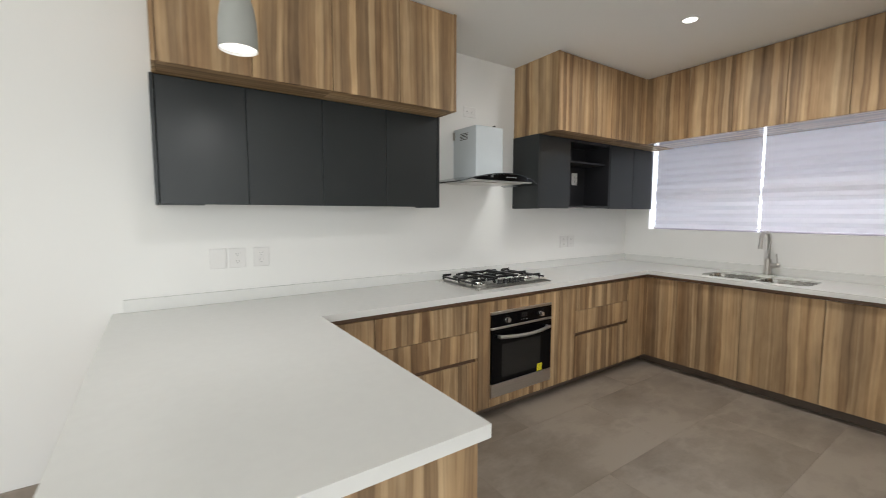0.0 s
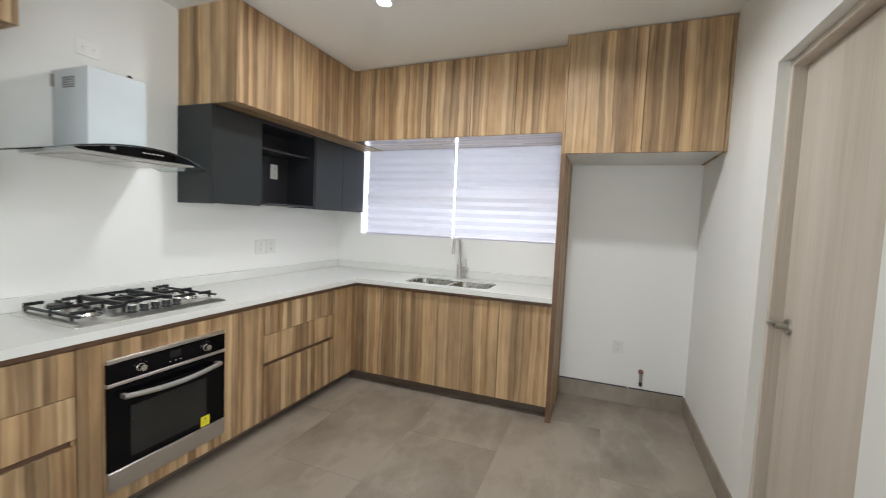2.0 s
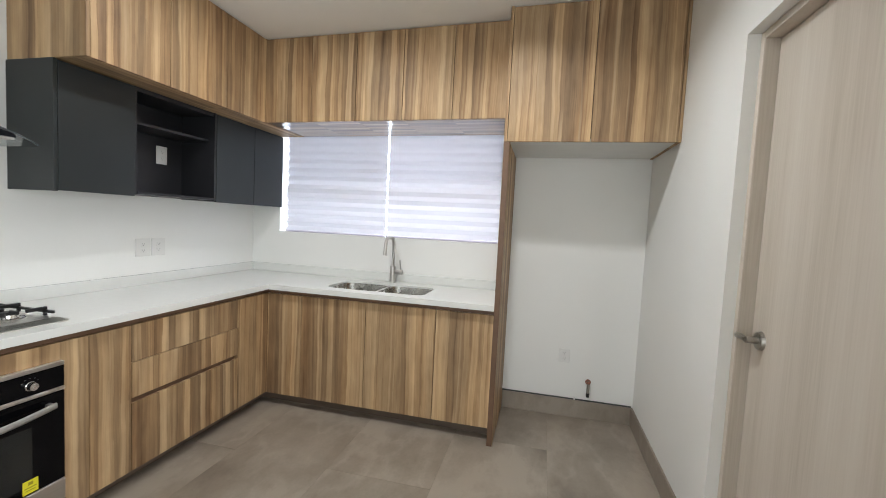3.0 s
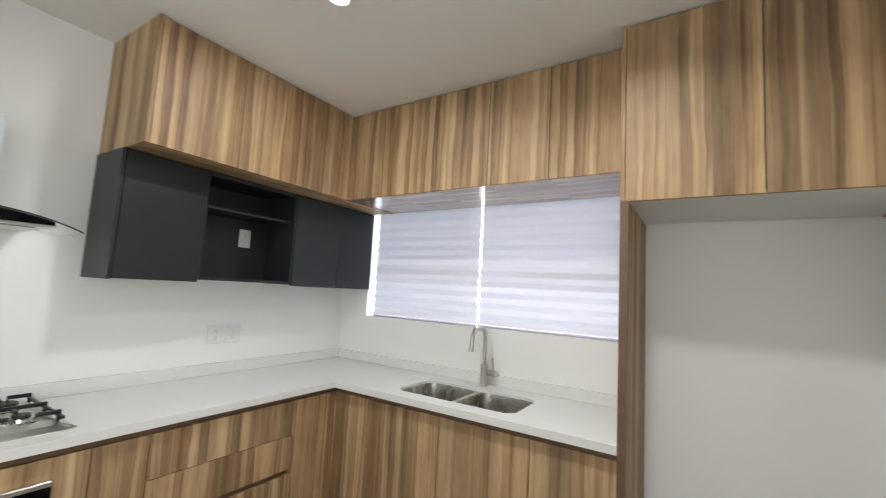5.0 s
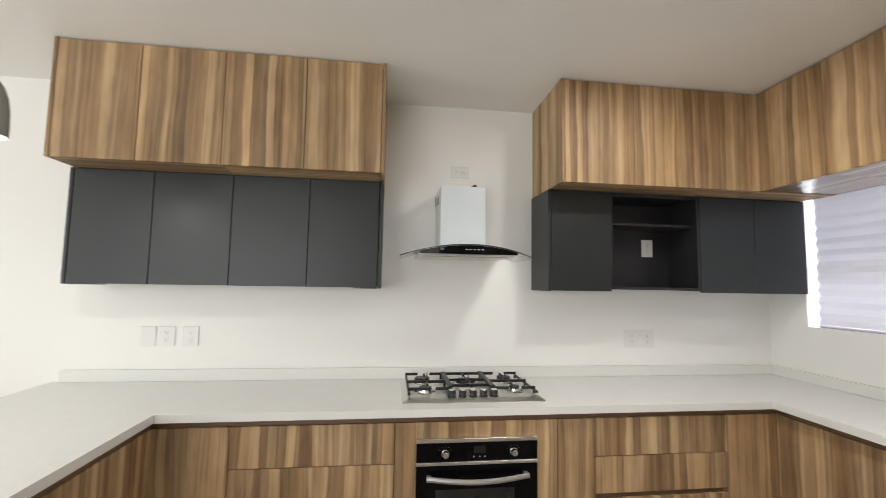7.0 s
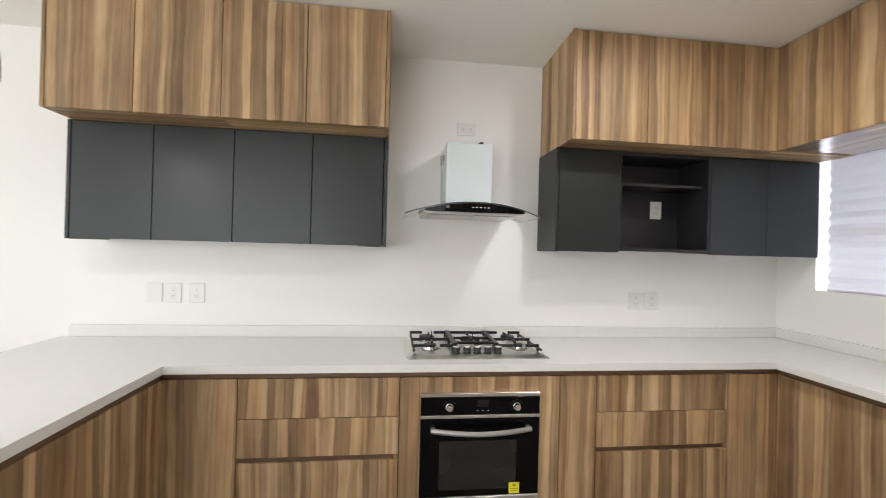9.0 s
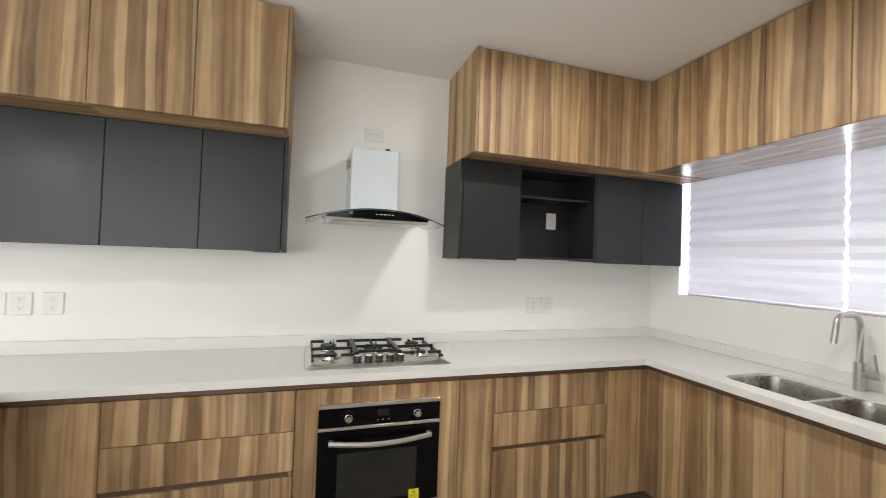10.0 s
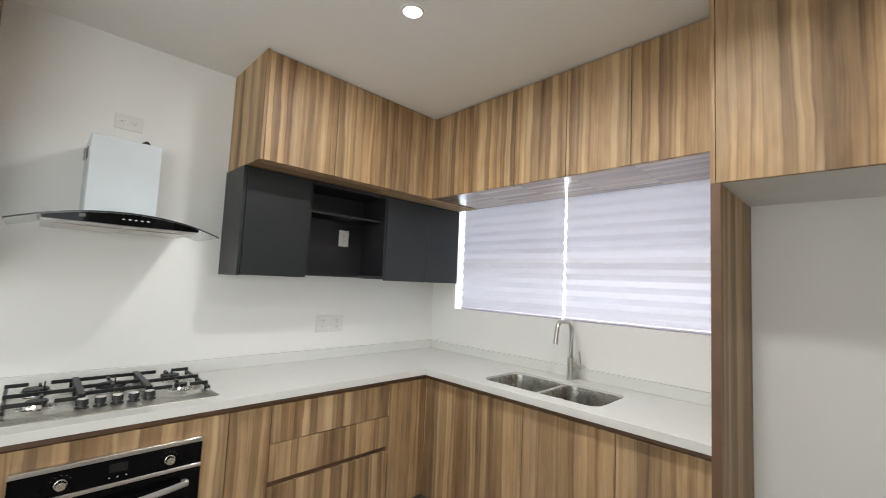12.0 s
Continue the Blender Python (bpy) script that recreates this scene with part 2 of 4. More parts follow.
DISPLAY = plain("dark_display", (0.010, 0.010, 0.012, 1), 0.25)
MARK = plain("grey_marks", (0.10, 0.10, 0.10, 1), 0.5)


def pale_wood():
    n = Nodes("pale_door_laminate", 0.5)
    co = n.coords()
    g = n.noise(n.scaled(co, (7, 7, 0.30)), 1.0, 6, 0.58)
    f = n.noise(n.scaled(co, (160, 160, 4)), 1.0, 3)
    v = n.math("MULTIPLY_ADD", f, 0.3, n.math("MULTIPLY", g, 0.8))
    n.colour(n.ramp(v, [(0.34, lin(181, 170, 155)), (0.55, lin(200, 190, 177)), (0.78, lin(212, 204, 192))]))
    n.bump(f, 0.1, 0.0006)
    return n.mat


DOOR_LAM = pale_wood()


# ---- mesh helpers ----
def ebm():
    return bmesh.new()


def box(bm, x0, x1, y0, y1, z0, z1, bevel=0.0, segs=1):
    """Adds a box between the corners to bm; bevel rounds its edges."""
    m = Matrix.Translation(((x0 + x1) / 2, (y0 + y1) / 2, (z0 + z1) / 2)) @ Matrix.Diagonal((abs(x1 - x0), abs(y1 - y0), abs(z1 - z0), 1))
    made = bmesh.ops.create_cube(bm, size=1, matrix=m)["verts"]
    if bevel:
        edges = list({e for v in made for e in v.link_edges})
        bmesh.ops.bevel(bm, geom=edges, offset=bevel, segments=segs, profile=0.5, affect="EDGES")
    return bm


def one(*a, **k):
    return box(ebm(), *a, **k)


def tube(bm, p, q, r0, r1=None, segs=20, cap=True):
    """A round bar from p to q."""
    p, q = Vector(p), Vector(q)
    d = q - p
    m = Matrix.Translation((p + q) / 2) @ d.to_track_quat("Z", "Y").to_matrix().to_4x4()
    bmesh.ops.create_cone(bm, cap_ends=cap, segments=segs, radius1=r0, radius2=r0 if r1 is None else r1, depth=d.length, matrix=m)
    return bm


def lathe(bm, centre, profile, segs=32):
    """Turns the (radius, height) profile round an upright axis through centre."""
    cx, cy, cz = centre
    rings = []
    for r, h in profile:
        rings.append([bm.verts.new((cx + r * math.cos(2 * math.pi * k / segs), cy + r * math.sin(2 * math.pi * k / segs), cz + h)) for k in range(segs)])
    for a, b in zip(rings, rings[1:]):
        for k in range(segs):
            bm.faces.new((a[k], a[(k + 1) % segs], b[(k + 1) % segs], b[k]))
    return bm


def sweep(bm, points, r, segs=14):
    """A round bar along a line of points."""
    rings = []
    pts = [Vector(p) for p in points]
    for k, p in enumerate(pts):
        d = (pts[min(k + 1, len(pts) - 1)] - pts[max(k - 1, 0)]).normalized()
        m = d.to_track_quat("Z", "Y").to_matrix()
        rings.append([bm.verts.new(p + m @ Vector((r * math.cos(2 * math.pi * j / segs), r * math.sin(2 * math.pi * j / segs), 0))) for j in range(segs)])
    for a, b in zip(rings, rings[1:]):
        for k in range(segs):
            bm.faces.new((a[k], a[(k + 1) % segs], b[(k + 1) % segs], b[k]))
    bm.faces.new(rings[0][::-1])
    bm.faces.new(rings[-1])
    return bm


PLACE = {}


def part(name, bm, material, parent=None, label="", smooth=False, kind=""):
    """Links bm, given in world metres, as one mesh object under a thing or part."""
    bmesh.ops.recalc_face_normals(bm, faces=bm.faces)
    co = [v.co for v in bm.verts]
    c = Vector([(min(p[k] for p in co) + max(p[k] for p in co)) / 2 for k in range(3)])
    bmesh.ops.translate(bm, verts=bm.verts, vec=-c)
    me = bpy.data.meshes.new(name)
    bm.to_mesh(me)
    bm.free()
    me.materials.append(material)
    if smooth:
        me.shade_smooth()
        me.set_sharp_from_angle(angle=radians(35))
    ob = new(name, me)
    PLACE[ob] = c
    if parent:
        ob.parent = parent
        ob.location = c - PLACE[parent]
    else:
        ob.location = c
    return tagged(ob, label=label, kind=kind)


def thing(name, base, label, category, group="", kind=""):
    ob = new(name)
    ob.location = base
    PLACE[ob] = Vector(base)
    ob.empty_display_size = 0.1
    return tagged(ob, label, category, group, kind)


def structure(name, bm, material, label=""):
    return part(name, bm, material, None, label, kind="structure")


# ---- the room ----
CEIL_Z, SOUTH, FAR_S, WEST, CORNER = 2.782, -3.250, -6.2, -8.4, -2.75
WIN_N, WIN_S, WIN_LO, WIN_HI = -0.272, -2.20, 1.255, 2.16
DOOR_E, DOOR_W, DOOR_H = -1.388, -2.262, 2.176

structure("wall_north", one(WEST - 0.15, 0.12, 0.0, 0.15, 0, CEIL_Z), PAINT)
bm = ebm()
box(bm, 0, 0.12, SOUTH - 0.15, 0.0, 0, WIN_LO)
box(bm, 0, 0.12, SOUTH - 0.15, 0.0, WIN_HI, CEIL_Z)
box(bm, 0, 0.12, WIN_N, 0.0, WIN_LO, WIN_HI)
box(bm, 0, 0.12, SOUTH - 0.15, WIN_S, WIN_LO, WIN_HI)
structure("wall_east", bm, PAINT)
NICHE = -0.05
structure("wall_east_niche", one(NICHE, -0.0005, SOUTH, -2.309, 0, CEIL_Z), PAINT)
bm = ebm()
box(bm, DOOR_E, 0, SOUTH - 0.15, SOUTH, 0, CEIL_Z)
box(bm, DOOR_W, DOOR_E, SOUTH - 0.15, SOUTH, DOOR_H, CEIL_Z)
box(bm, CORNER, DOOR_W, SOUTH - 0.15, SOUTH, 0, CEIL_Z)
structure("wall_south", bm, PAINT)
# Unseen living area; its layout and south opening are made up to admit light.
structure("unseen_wall_return", one(CORNER, CORNER + 0.15, FAR_S, SOUTH - 0.15, 0, CEIL_Z), PAINT)
bm = ebm()
box(bm, WEST - 0.15, -7.5, FAR_S - 0.15, FAR_S, 0, CEIL_Z)
box(bm, -3.5, CORNER + 0.15, FAR_S - 0.15, FAR_S, 0, CEIL_Z)
box(bm, -7.5, -3.5, FAR_S - 0.15, FAR_S, 2.45, CEIL_Z)
structure("unseen_wall_south_far", bm, PAINT)
# Unseen west wall, with a made-up window opening to let the fill in.
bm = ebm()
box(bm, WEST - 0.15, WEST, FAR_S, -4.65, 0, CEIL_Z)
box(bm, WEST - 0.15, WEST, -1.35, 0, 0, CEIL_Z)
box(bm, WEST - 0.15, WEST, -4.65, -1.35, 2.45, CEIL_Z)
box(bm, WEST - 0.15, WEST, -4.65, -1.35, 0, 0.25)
structure("unseen_wall_west", bm, PAINT)
structure("wall_behind_door", one(DOOR_W - 0.1, DOOR_E + 0.1, SOUTH - 0.9, SOUTH - 0.85, 0, CEIL_Z), PAINT)


def under_ceiling(bm, gap=0.0):
    """Cuts the upper edge of what stands in bm to the slope of the ceiling."""
    for v in bm.verts:
        if v.co.z > 2.5:
            v.co.z += ceiling_at(v.co.y) - gap - TOP_MARK
    return bm


TOP_MARK = 2.7
bm = one(WEST - 0.15, 0.12, FAR_S - 0.15, 0.15, TOP_MARK, TOP_MARK + 0.15)
structure("ceiling", under_ceiling(bm), CEIL)
floor = structure("floor", one(WEST - 0.15, 0.12, FAR_S - 0.15, 0.15, -0.12, -0.0012), GROUT)
structure("ground", one(-40, 40, -40, 40, -0.30, -0.14), plain("paving", (0.25, 0.24, 0.22, 1), 0.9))

# baseboards of the same porcelain
bm = one(NICHE - 0.012, NICHE, SOUTH + 0.012, -2.309, 0, 0.132, bevel=0.002)
niche_board = structure("baseboard_niche", bm, TILE)
# Solid dark strip in place of the shaded recess above the baseboard.
part("shadow_gap", one(NICHE - 0.004, NICHE, SOUTH + 0.012, -2.309, 0.132, 0.142), SLOT, niche_board)
structure("baseboard_south", one(DOOR_E + 0.002, NICHE, SOUTH, SOUTH + 0.012, 0, 0.132, bevel=0.002), TILE)
structure("baseboard_south_west", one(CORNER, DOOR_W - 0.002, SOUTH, SOUTH + 0.012, 0, 0.12, bevel=0.002), TILE)
structure("baseboard_north", one(WEST, -4.30, -0.012, 0, 0, 0.10, bevel=0.002), TILE)


# ---- window ----
def kitchen_window():
    w = thing("window_1", (0.15, (WIN_N + WIN_S) / 2, WIN_LO), "white aluminium sliding window behind pleated blinds", "window", kind="structure")
    bm = ebm()
    for y0, y1, z0, z1 in ((WIN_N - 0.008, WIN_N, WIN_LO, WIN_HI), (WIN_S, WIN_S + 0.022, WIN_LO, WIN_HI), (WIN_S + 0.022, WIN_N - 0.008, WIN_LO, WIN_LO + 0.03), (WIN_S + 0.022, WIN_N - 0.008, WIN_HI - 0.03, WIN_HI)):
        box(bm, 0.085, 0.115, y0, y1, z0, z1, 0.004)
    part("window_frame", bm, ALU, w)
    mid = -1.10
    part("mullion", one(0.088, 0.112, mid - 0.012, mid + 0.012, WIN_LO + 0.03, WIN_HI - 0.03, bevel=0.004), ALU, w)
    for y0, y1 in ((WIN_S + 0.022, mid - 0.012), (mid + 0.012, WIN_N - 0.008)):
        part("glazing_bar", one(0.088, 0.112, y0, y1, 1.575, 1.662, bevel=0.004), ALU, w)
        for z0, z1 in ((WIN_LO + 0.03, 1.575), (1.662, WIN_HI - 0.03)):
            p = part("pane", one(0.098, 0.103, y0, y1, z0, z1), PANE, w)
            p.visible_shadow = False


kitchen_window()


def pleated_blind(y0, y1, bottom, seed):
    rnd = random.Random(seed)
    b = thing("pleated_blind", (0.055, (y0 + y1) / 2, bottom), "closed lilac-white pleated fabric blind in the window", "blind", "window blinds")
    top = 2.150
    bm = ebm()
    folds = 12
    step = (top - bottom - 0.018) / folds
    cols = 15
    rows = []
    fold_depth = [rnd.uniform(0.95, 1.05) for _ in range(folds + 1)]
    for k in range(6 * folds + 1):
        z = top - k * step / 6
        out = 0.040 - 0.0095 * math.cos(math.pi * k / 3) * (0.35 + 0.65 * min(1, k / 30)) * fold_depth[k // 6]
        rows.append([bm.verts.new((out + 0.0003 * rnd.uniform(-1, 1), y0 + (y1 - y0) * j / cols, z)) for j in range(cols + 1)])
    for a, c in zip(rows, rows[1:]):
        for j in range(cols):
            bm.faces.new((a[j], a[j + 1], c[j + 1], c[j]))
    part("pleated_cloth", bm, CLOTH, b, smooth=True)
    part("bottom_rail", one(0.026, 0.056, y0 + 0.002, y1 - 0.002, bottom, bottom + 0.016, bevel=0.004), RAIL, b)
    part("head_rail", one(0.022, 0.060, y0, y1, top, top + 0.009, bevel=0.002), RAIL, b)


pleated_blind(-1.251, -0.318, 1.2558, 3)
pleated_blind(-2.197, -1.263, 1.2562, 5)


# ---- door ----
def panel_door():
    d = thing("door_1", ((DOOR_E + DOOR_W) / 2, SOUTH - 0.11, 0), "closed pale grey-beige laminate door with satin lever", "door", kind="structure")
    f = 0.030
    bm = ebm()
    box(bm, DOOR_E - f, DOOR_E, SOUTH - 0.15, SOUTH - 0.046, 0, DOOR_H, 0.002)
    box(bm, DOOR_W, DOOR_W + f, SOUTH - 0.15, SOUTH - 0.046, 0, DOOR_H, 0.002)
    box(bm, DOOR_W + f, DOOR_E - f, SOUTH - 0.15, SOUTH - 0.046, DOOR_H - f, DOOR_H, 0.002)
    part("door_frame", bm, DOOR_LAM, d, "pale beige laminate jamb")
    leaf = part("door_leaf", one(DOOR_W + f + 0.003, DOOR_E - f - 0.003, SOUTH - 0.135, SOUTH - 0.097, 0.008, DOOR_H - f - 0.003, bevel=0.002), DOOR_LAM, d)
    hx, hy, hz = DOOR_E - f - 0.073, SOUTH - 0.097, 1.026
    bm = ebm()
    tube(bm, (hx, hy, hz), (hx, hy + 0.012, hz), 0.036, 0.032, 28)
    tube(bm, (hx, hy + 0.012, hz), (hx, hy + 0.05, hz), 0.012)
    part("rose", bm, SATIN, leaf, smooth=True)
    bm = ebm()
    sweep(bm, [(hx, hy + 0.05, hz + 0.002), (hx + 0.03, hy + 0.055, hz + 0.006), (hx + 0.058, hy + 0.052, hz + 0.004), (hx + 0.082, hy + 0.046, hz - 0.002)], 0.0105)
    part("lever", bm, SATIN, leaf, "satin nickel lever", smooth=True)


panel_door()


# ---- cabinets ----
G = 0.0020  # half of the gap between fronts


def front(parent, name, axis, f, a0, a1, z0, z1, mat, label="", thick=0.018):
    """A door or drawer front whose outer face lies at f; axis 'y' faces south, 'x' faces west, 'e' faces east."""
    if axis == "y":
        bm = one(a0 + G, a1 - G, f, f + thick, z0, z1, bevel=0.0012)
    elif axis == "x":
        bm = one(f, f + thick, a0 + G, a1 - G, z0, z1, bevel=0.0012)
    else:
        bm = one(f - thick, f, a0 + G, a1 - G, z0, z1, bevel=0.0012)
    if z1 > 2.5:
        under_ceiling(bm, 0.003)
    return part(name, bm, mat, parent, label)


TOP_Z, SLAB = 0.898, 0.037
FR_TOP, FR_BOT = 0.828, 0.087
NF, EF, PF = -0.622, -0.618, -3.726   # faces of the base fronts: north run, east run, peninsula
BASE_GROUP = "base cabinets under the worktop"


def base_body(u, axis, a0, a1, deep=0.02):
    """Carcass, recessed grip channel and toe kick of a base cabinet."""
    if axis == "y":
        part("carcass", one(a0 + 0.001, a1 - 0.001, NF + 0.019, -deep, 0.09, 0.80), WOOD_DARK, u)
        part("grip_channel", one(a0 + 0.0005, min(a1, EF + 0.03) - 0.0005, NF + 0.005, NF + 0.03, FR_TOP + 0.003, TOP_Z - SLAB), CHANNEL, u, "dark brown recessed channel")
        part("toe_kick", one((PF - 0.096 if a0 < PF else a0) + 0.0005, (EF + 0.095 if a1 == -0.600 else a1) - 0.0005, NF + 0.095, NF + 0.112, 0, 0.09), KICK, u)
    elif axis == "x":
        part("carcass", one(EF + 0.019, -deep, a0 + 0.001, a1 - 0.001, 0.09, 0.66), WOOD_DARK, u)
        part("grip_channel", one(EF + 0.005, EF + 0.03, a0 + 0.0005, a1 - 0.0005, FR_TOP + 0.003, TOP_Z - SLAB), CHANNEL, u, "dark brown recessed channel")
        part("toe_kick", one(EF + 0.095, EF + 0.112, a0 + 0.0005, (NF + 0.112 if a1 > NF - 0.003 else a1) - 0.0005, 0, 0.09), KICK, u)
    else:
        part("carcass", one(-4.25, PF - 0.019, a0 + 0.001, a1 - 0.001, 0.09, 0.80), WOOD_DARK, u)
        part("grip_channel", one(PF - 0.03, PF - 0.005, a0 + 0.0005, a1 - 0.0005, FR_TOP + 0.003, TOP_Z - SLAB), CHANNEL, u, "dark brown recessed channel")
        part("toe_kick", one(PF - 0.112, PF - 0.095, a0 + 0.0005, (NF + 0.112 if a1 > NF - 0.003 else a1) - 0.0005, 0, 0.09), KICK, u)


def drawer_unit(a0, a1):
    u = thing("drawer_cabinet", ((a0 + a1) / 2, -0.3, 0), "wood-grain base cabinet with three drawers, grip gap between", "cabinet", BASE_GROUP)
    base_body(u, "y", a0, a1)
    front(u, "drawer_front", "y", NF, a0, a1, 0.6415, FR_TOP, WOOD)
    front(u, "drawer_front", "y", NF, a0, a1, 0.460, 0.6385, WOOD)
    front(u, "drawer_front", "y", NF, a0, a1, FR_BOT, 0.434, WOOD)
    part("grip_rail", one(a0 + 0.002, a1 - 0.022, NF + 0.014, NF + 0.0185, 0.434, 0.460), WOOD_DARK, u, "dark recessed finger rail")
    part("rail_end", one(a1 - 0.020, a1 - 0.003, NF + 0.001, NF + 0.018, 0.436, 0.458), WOOD, u)


def door_unit(axis, a0, a1, label="wood-grain base cabinet with a plain door"):
    place = {"y": ((a0 + a1) / 2, -0.3, 0), "x": (-0.3, (a0 + a1) / 2, 0), "e": (-4.0, (a0 + a1) / 2, 0)}[axis]
    u = thing("base_cabinet", place, label, "cabinet", BASE_GROUP)
    base_body(u, axis, a0, a1)
    front(u, "door", axis, {"y": NF, "x": EF, "e": PF}[axis], a0, a1, FR_BOT, FR_TOP, WOOD)
    return u


drawer_unit(-3.400, -2.653)
drawer_unit(-1.648, -0.913)
door_unit("y", -1.846, -1.648, "narrow wood-grain base cabinet beside the oven")
door_unit("y", PF - 0.016, -3.400, "wood-grain corner filler cabinet beside the drawers")
door_unit("y", -0.913, -0.600, "wood-grain corner filler cabinet beside the drawers")
for y1, y0 in ((NF - 0.002, -0.898), (-0.898, -1.392), (-1.392, -1.890), (-1.890, -2.272)):
    door_unit("x", y0, y1)
for y1, y0 in ((NF - 0.002, -0.993), (-0.993, -1.475), (-1.475, -1.900)):
    door_unit("e", y0, y1, "wood-grain base cabinet of the peninsula")
bm = one(-4.27, PF, -1.925, -1.907, 0, TOP_Z - SLAB, bevel=0.001)
tagged(part("end_panel", bm, WOOD, None), "wood-grain end panel closing the peninsula", "panel")
bm = one(-4.27, -4.252, -1.905, -0.016, 0, TOP_Z - SLAB, bevel=0.001)
tagged(part("back_panel", bm, WOOD, None), "wood-grain back panel of the peninsula", "panel")

# housing of the oven, round its opening
OX0, OX1, OZ0, OZ1 = -2.550, -1.956, 0.157, 0.754
u = thing("oven_cabinet", (-2.24, -0.3, 0), "wood-grain base cabinet framing the built-in oven", "cabinet", BASE_GROUP)
part("toe_kick", one(-2.6525, -1.8465, NF + 0.095, NF + 0.112, 0, 0.09), KICK, u)
part("grip_channel", one(-2.6525, -1.8465, NF + 0.005, NF + 0.03, FR_TOP + 0.003, TOP_Z - SLAB), CHANNEL, u, "dark brown recessed channel")
part("side_panel", one(-2.652, -2.634, NF + 0.02, -0.02, 0.09, 0.79), WOOD_DARK, u)
part("side_panel", one(-1.865, -1.847, NF + 0.02, -0.02, 0.09, 0.79), WOOD_DARK, u)
for a0, a1, z0, z1 in ((-2.653 + G, OX0 + 0.004, FR_BOT, FR_TOP), (OX1 - 0.004, -1.846 - G, FR_BOT, FR_TOP), (OX0 + 0.004, OX1 - 0.004, OZ1 - 0.004, FR_TOP), (OX0 + 0.004, OX1 - 0.004, FR_BOT, OZ0 + 0.004)):
    part("face_strip", one(a0, a1, NF, NF + 0.018, z0, z1), WOOD, u)


# tall panel beside the fridge niche
u = thing("tall_side_panel", (-0.336, -2.291, 0), "tall wood-grain panel between worktop and fridge niche", "panel")
part("board", one(-0.670, -0.001, -2.308, -2.274, 0, 1.911, bevel=0.001), WOOD, u)
part("edge_band", one(-0.6725, -0.6702, -2.3075, -2.2745, 0, 1.911), CHANNEL, u, "brown front edging")


# ---- worktop ----
def worktop():
    w = thing("worktop", (-2.2, -0.4, TOP_Z - SLAB), "continuous white quartz worktop with low upstand", "worktop")
    z0, z1 = TOP_Z - SLAB, TOP_Z
    xw, xi, yi, xe, ys = -4.588, -3.709, -0.652, -0.655, -1.957
    sx0, sx1, sy0, sy1 = -0.545, -0.175, -1.772, -1.035
    rr = 0.07
    bm = ebm()
    box(bm, xw, xi, ys, yi, z0, z1)
    box(bm, xw, xe, yi, -0.0, z0, z1)
    box(bm, xe, -0.0, yi, -0.0, z0, z1)
    bmesh.ops.remove_doubles(bm, verts=bm.verts, dist=0.0001)
    # join the blocks to one slab
    dead = [f for f in bm.faces if any(g is not f and (g.calc_center_median() - f.calc_center_median()).length < 1e-4 for g in bm.faces)]
    bmesh.ops.delete(bm, geom=dead, context="FACES_ONLY")
    part("slab", bm, QUARTZ, w)
    # the stretch round the sink, with its rounded opening
    bm = ebm()
    hole = []
    for cx, cy, a in ((sx1 - rr, sy1 - rr, 0), (sx0 + rr, sy1 - rr, 90), (sx0 + rr, sy0 + rr, 180), (sx1 - rr, sy0 + rr, 270)):
        for k in range(7):
            t = radians(a + 15 * k)
            hole.append((cx + rr * math.cos(t), cy + rr * math.sin(t)))
    ox0, ox1, oy0, oy1 = xe, -0.0, -2.273, yi
    outer = []
    for hx, hy in hole:
        mx, my = (sx0 + sx1) / 2, (sy0 + sy1) / 2
        outer.append((ox1 if hx > mx else ox0, oy1 if hy > my else oy0))
    ring = {}
    for z in (z0, z1):
        inner = [bm.verts.new((hx, hy, z)) for hx, hy in hole]
        corner = {p: bm.verts.new((p[0], p[1], z)) for p in ((ox1, oy1), (ox0, oy1), (ox0, oy0), (ox1, oy0))}
        n = len(hole)
        for k in range(n):
            a, b = outer[k], outer[(k + 1) % n]
            if a == b:
                bm.faces.new((inner[k], inner[(k + 1) % n], corner[a]))
            else:
                bm.faces.new((inner[k], inner[(k + 1) % n], corner[b], corner[a]))
        ring[z] = (inner, [corner[p] for p in ((ox1, oy1), (ox0, oy1), (ox0, oy0), (ox1, oy0))])
    for idx in (0, 1):
        lo, hi = ring[z0][idx], ring[z1][idx]
        n = len(lo)
        for k in range(n):
            bm.faces.new((lo[k], lo[(k + 1) % n], hi[(k + 1) % n], hi[k]))
    part("slab", bm, QUARTZ, w)
    part("upstand", one(-4.538, -0.0, -0.020, -0.0005, z1, 0.966, bevel=0.002), QUARTZ, w)
    part("upstand", one(-0.020, -0.0005, -2.273, -0.0205, z1, 0.966, bevel=0.002), QUARTZ, w)


worktop()


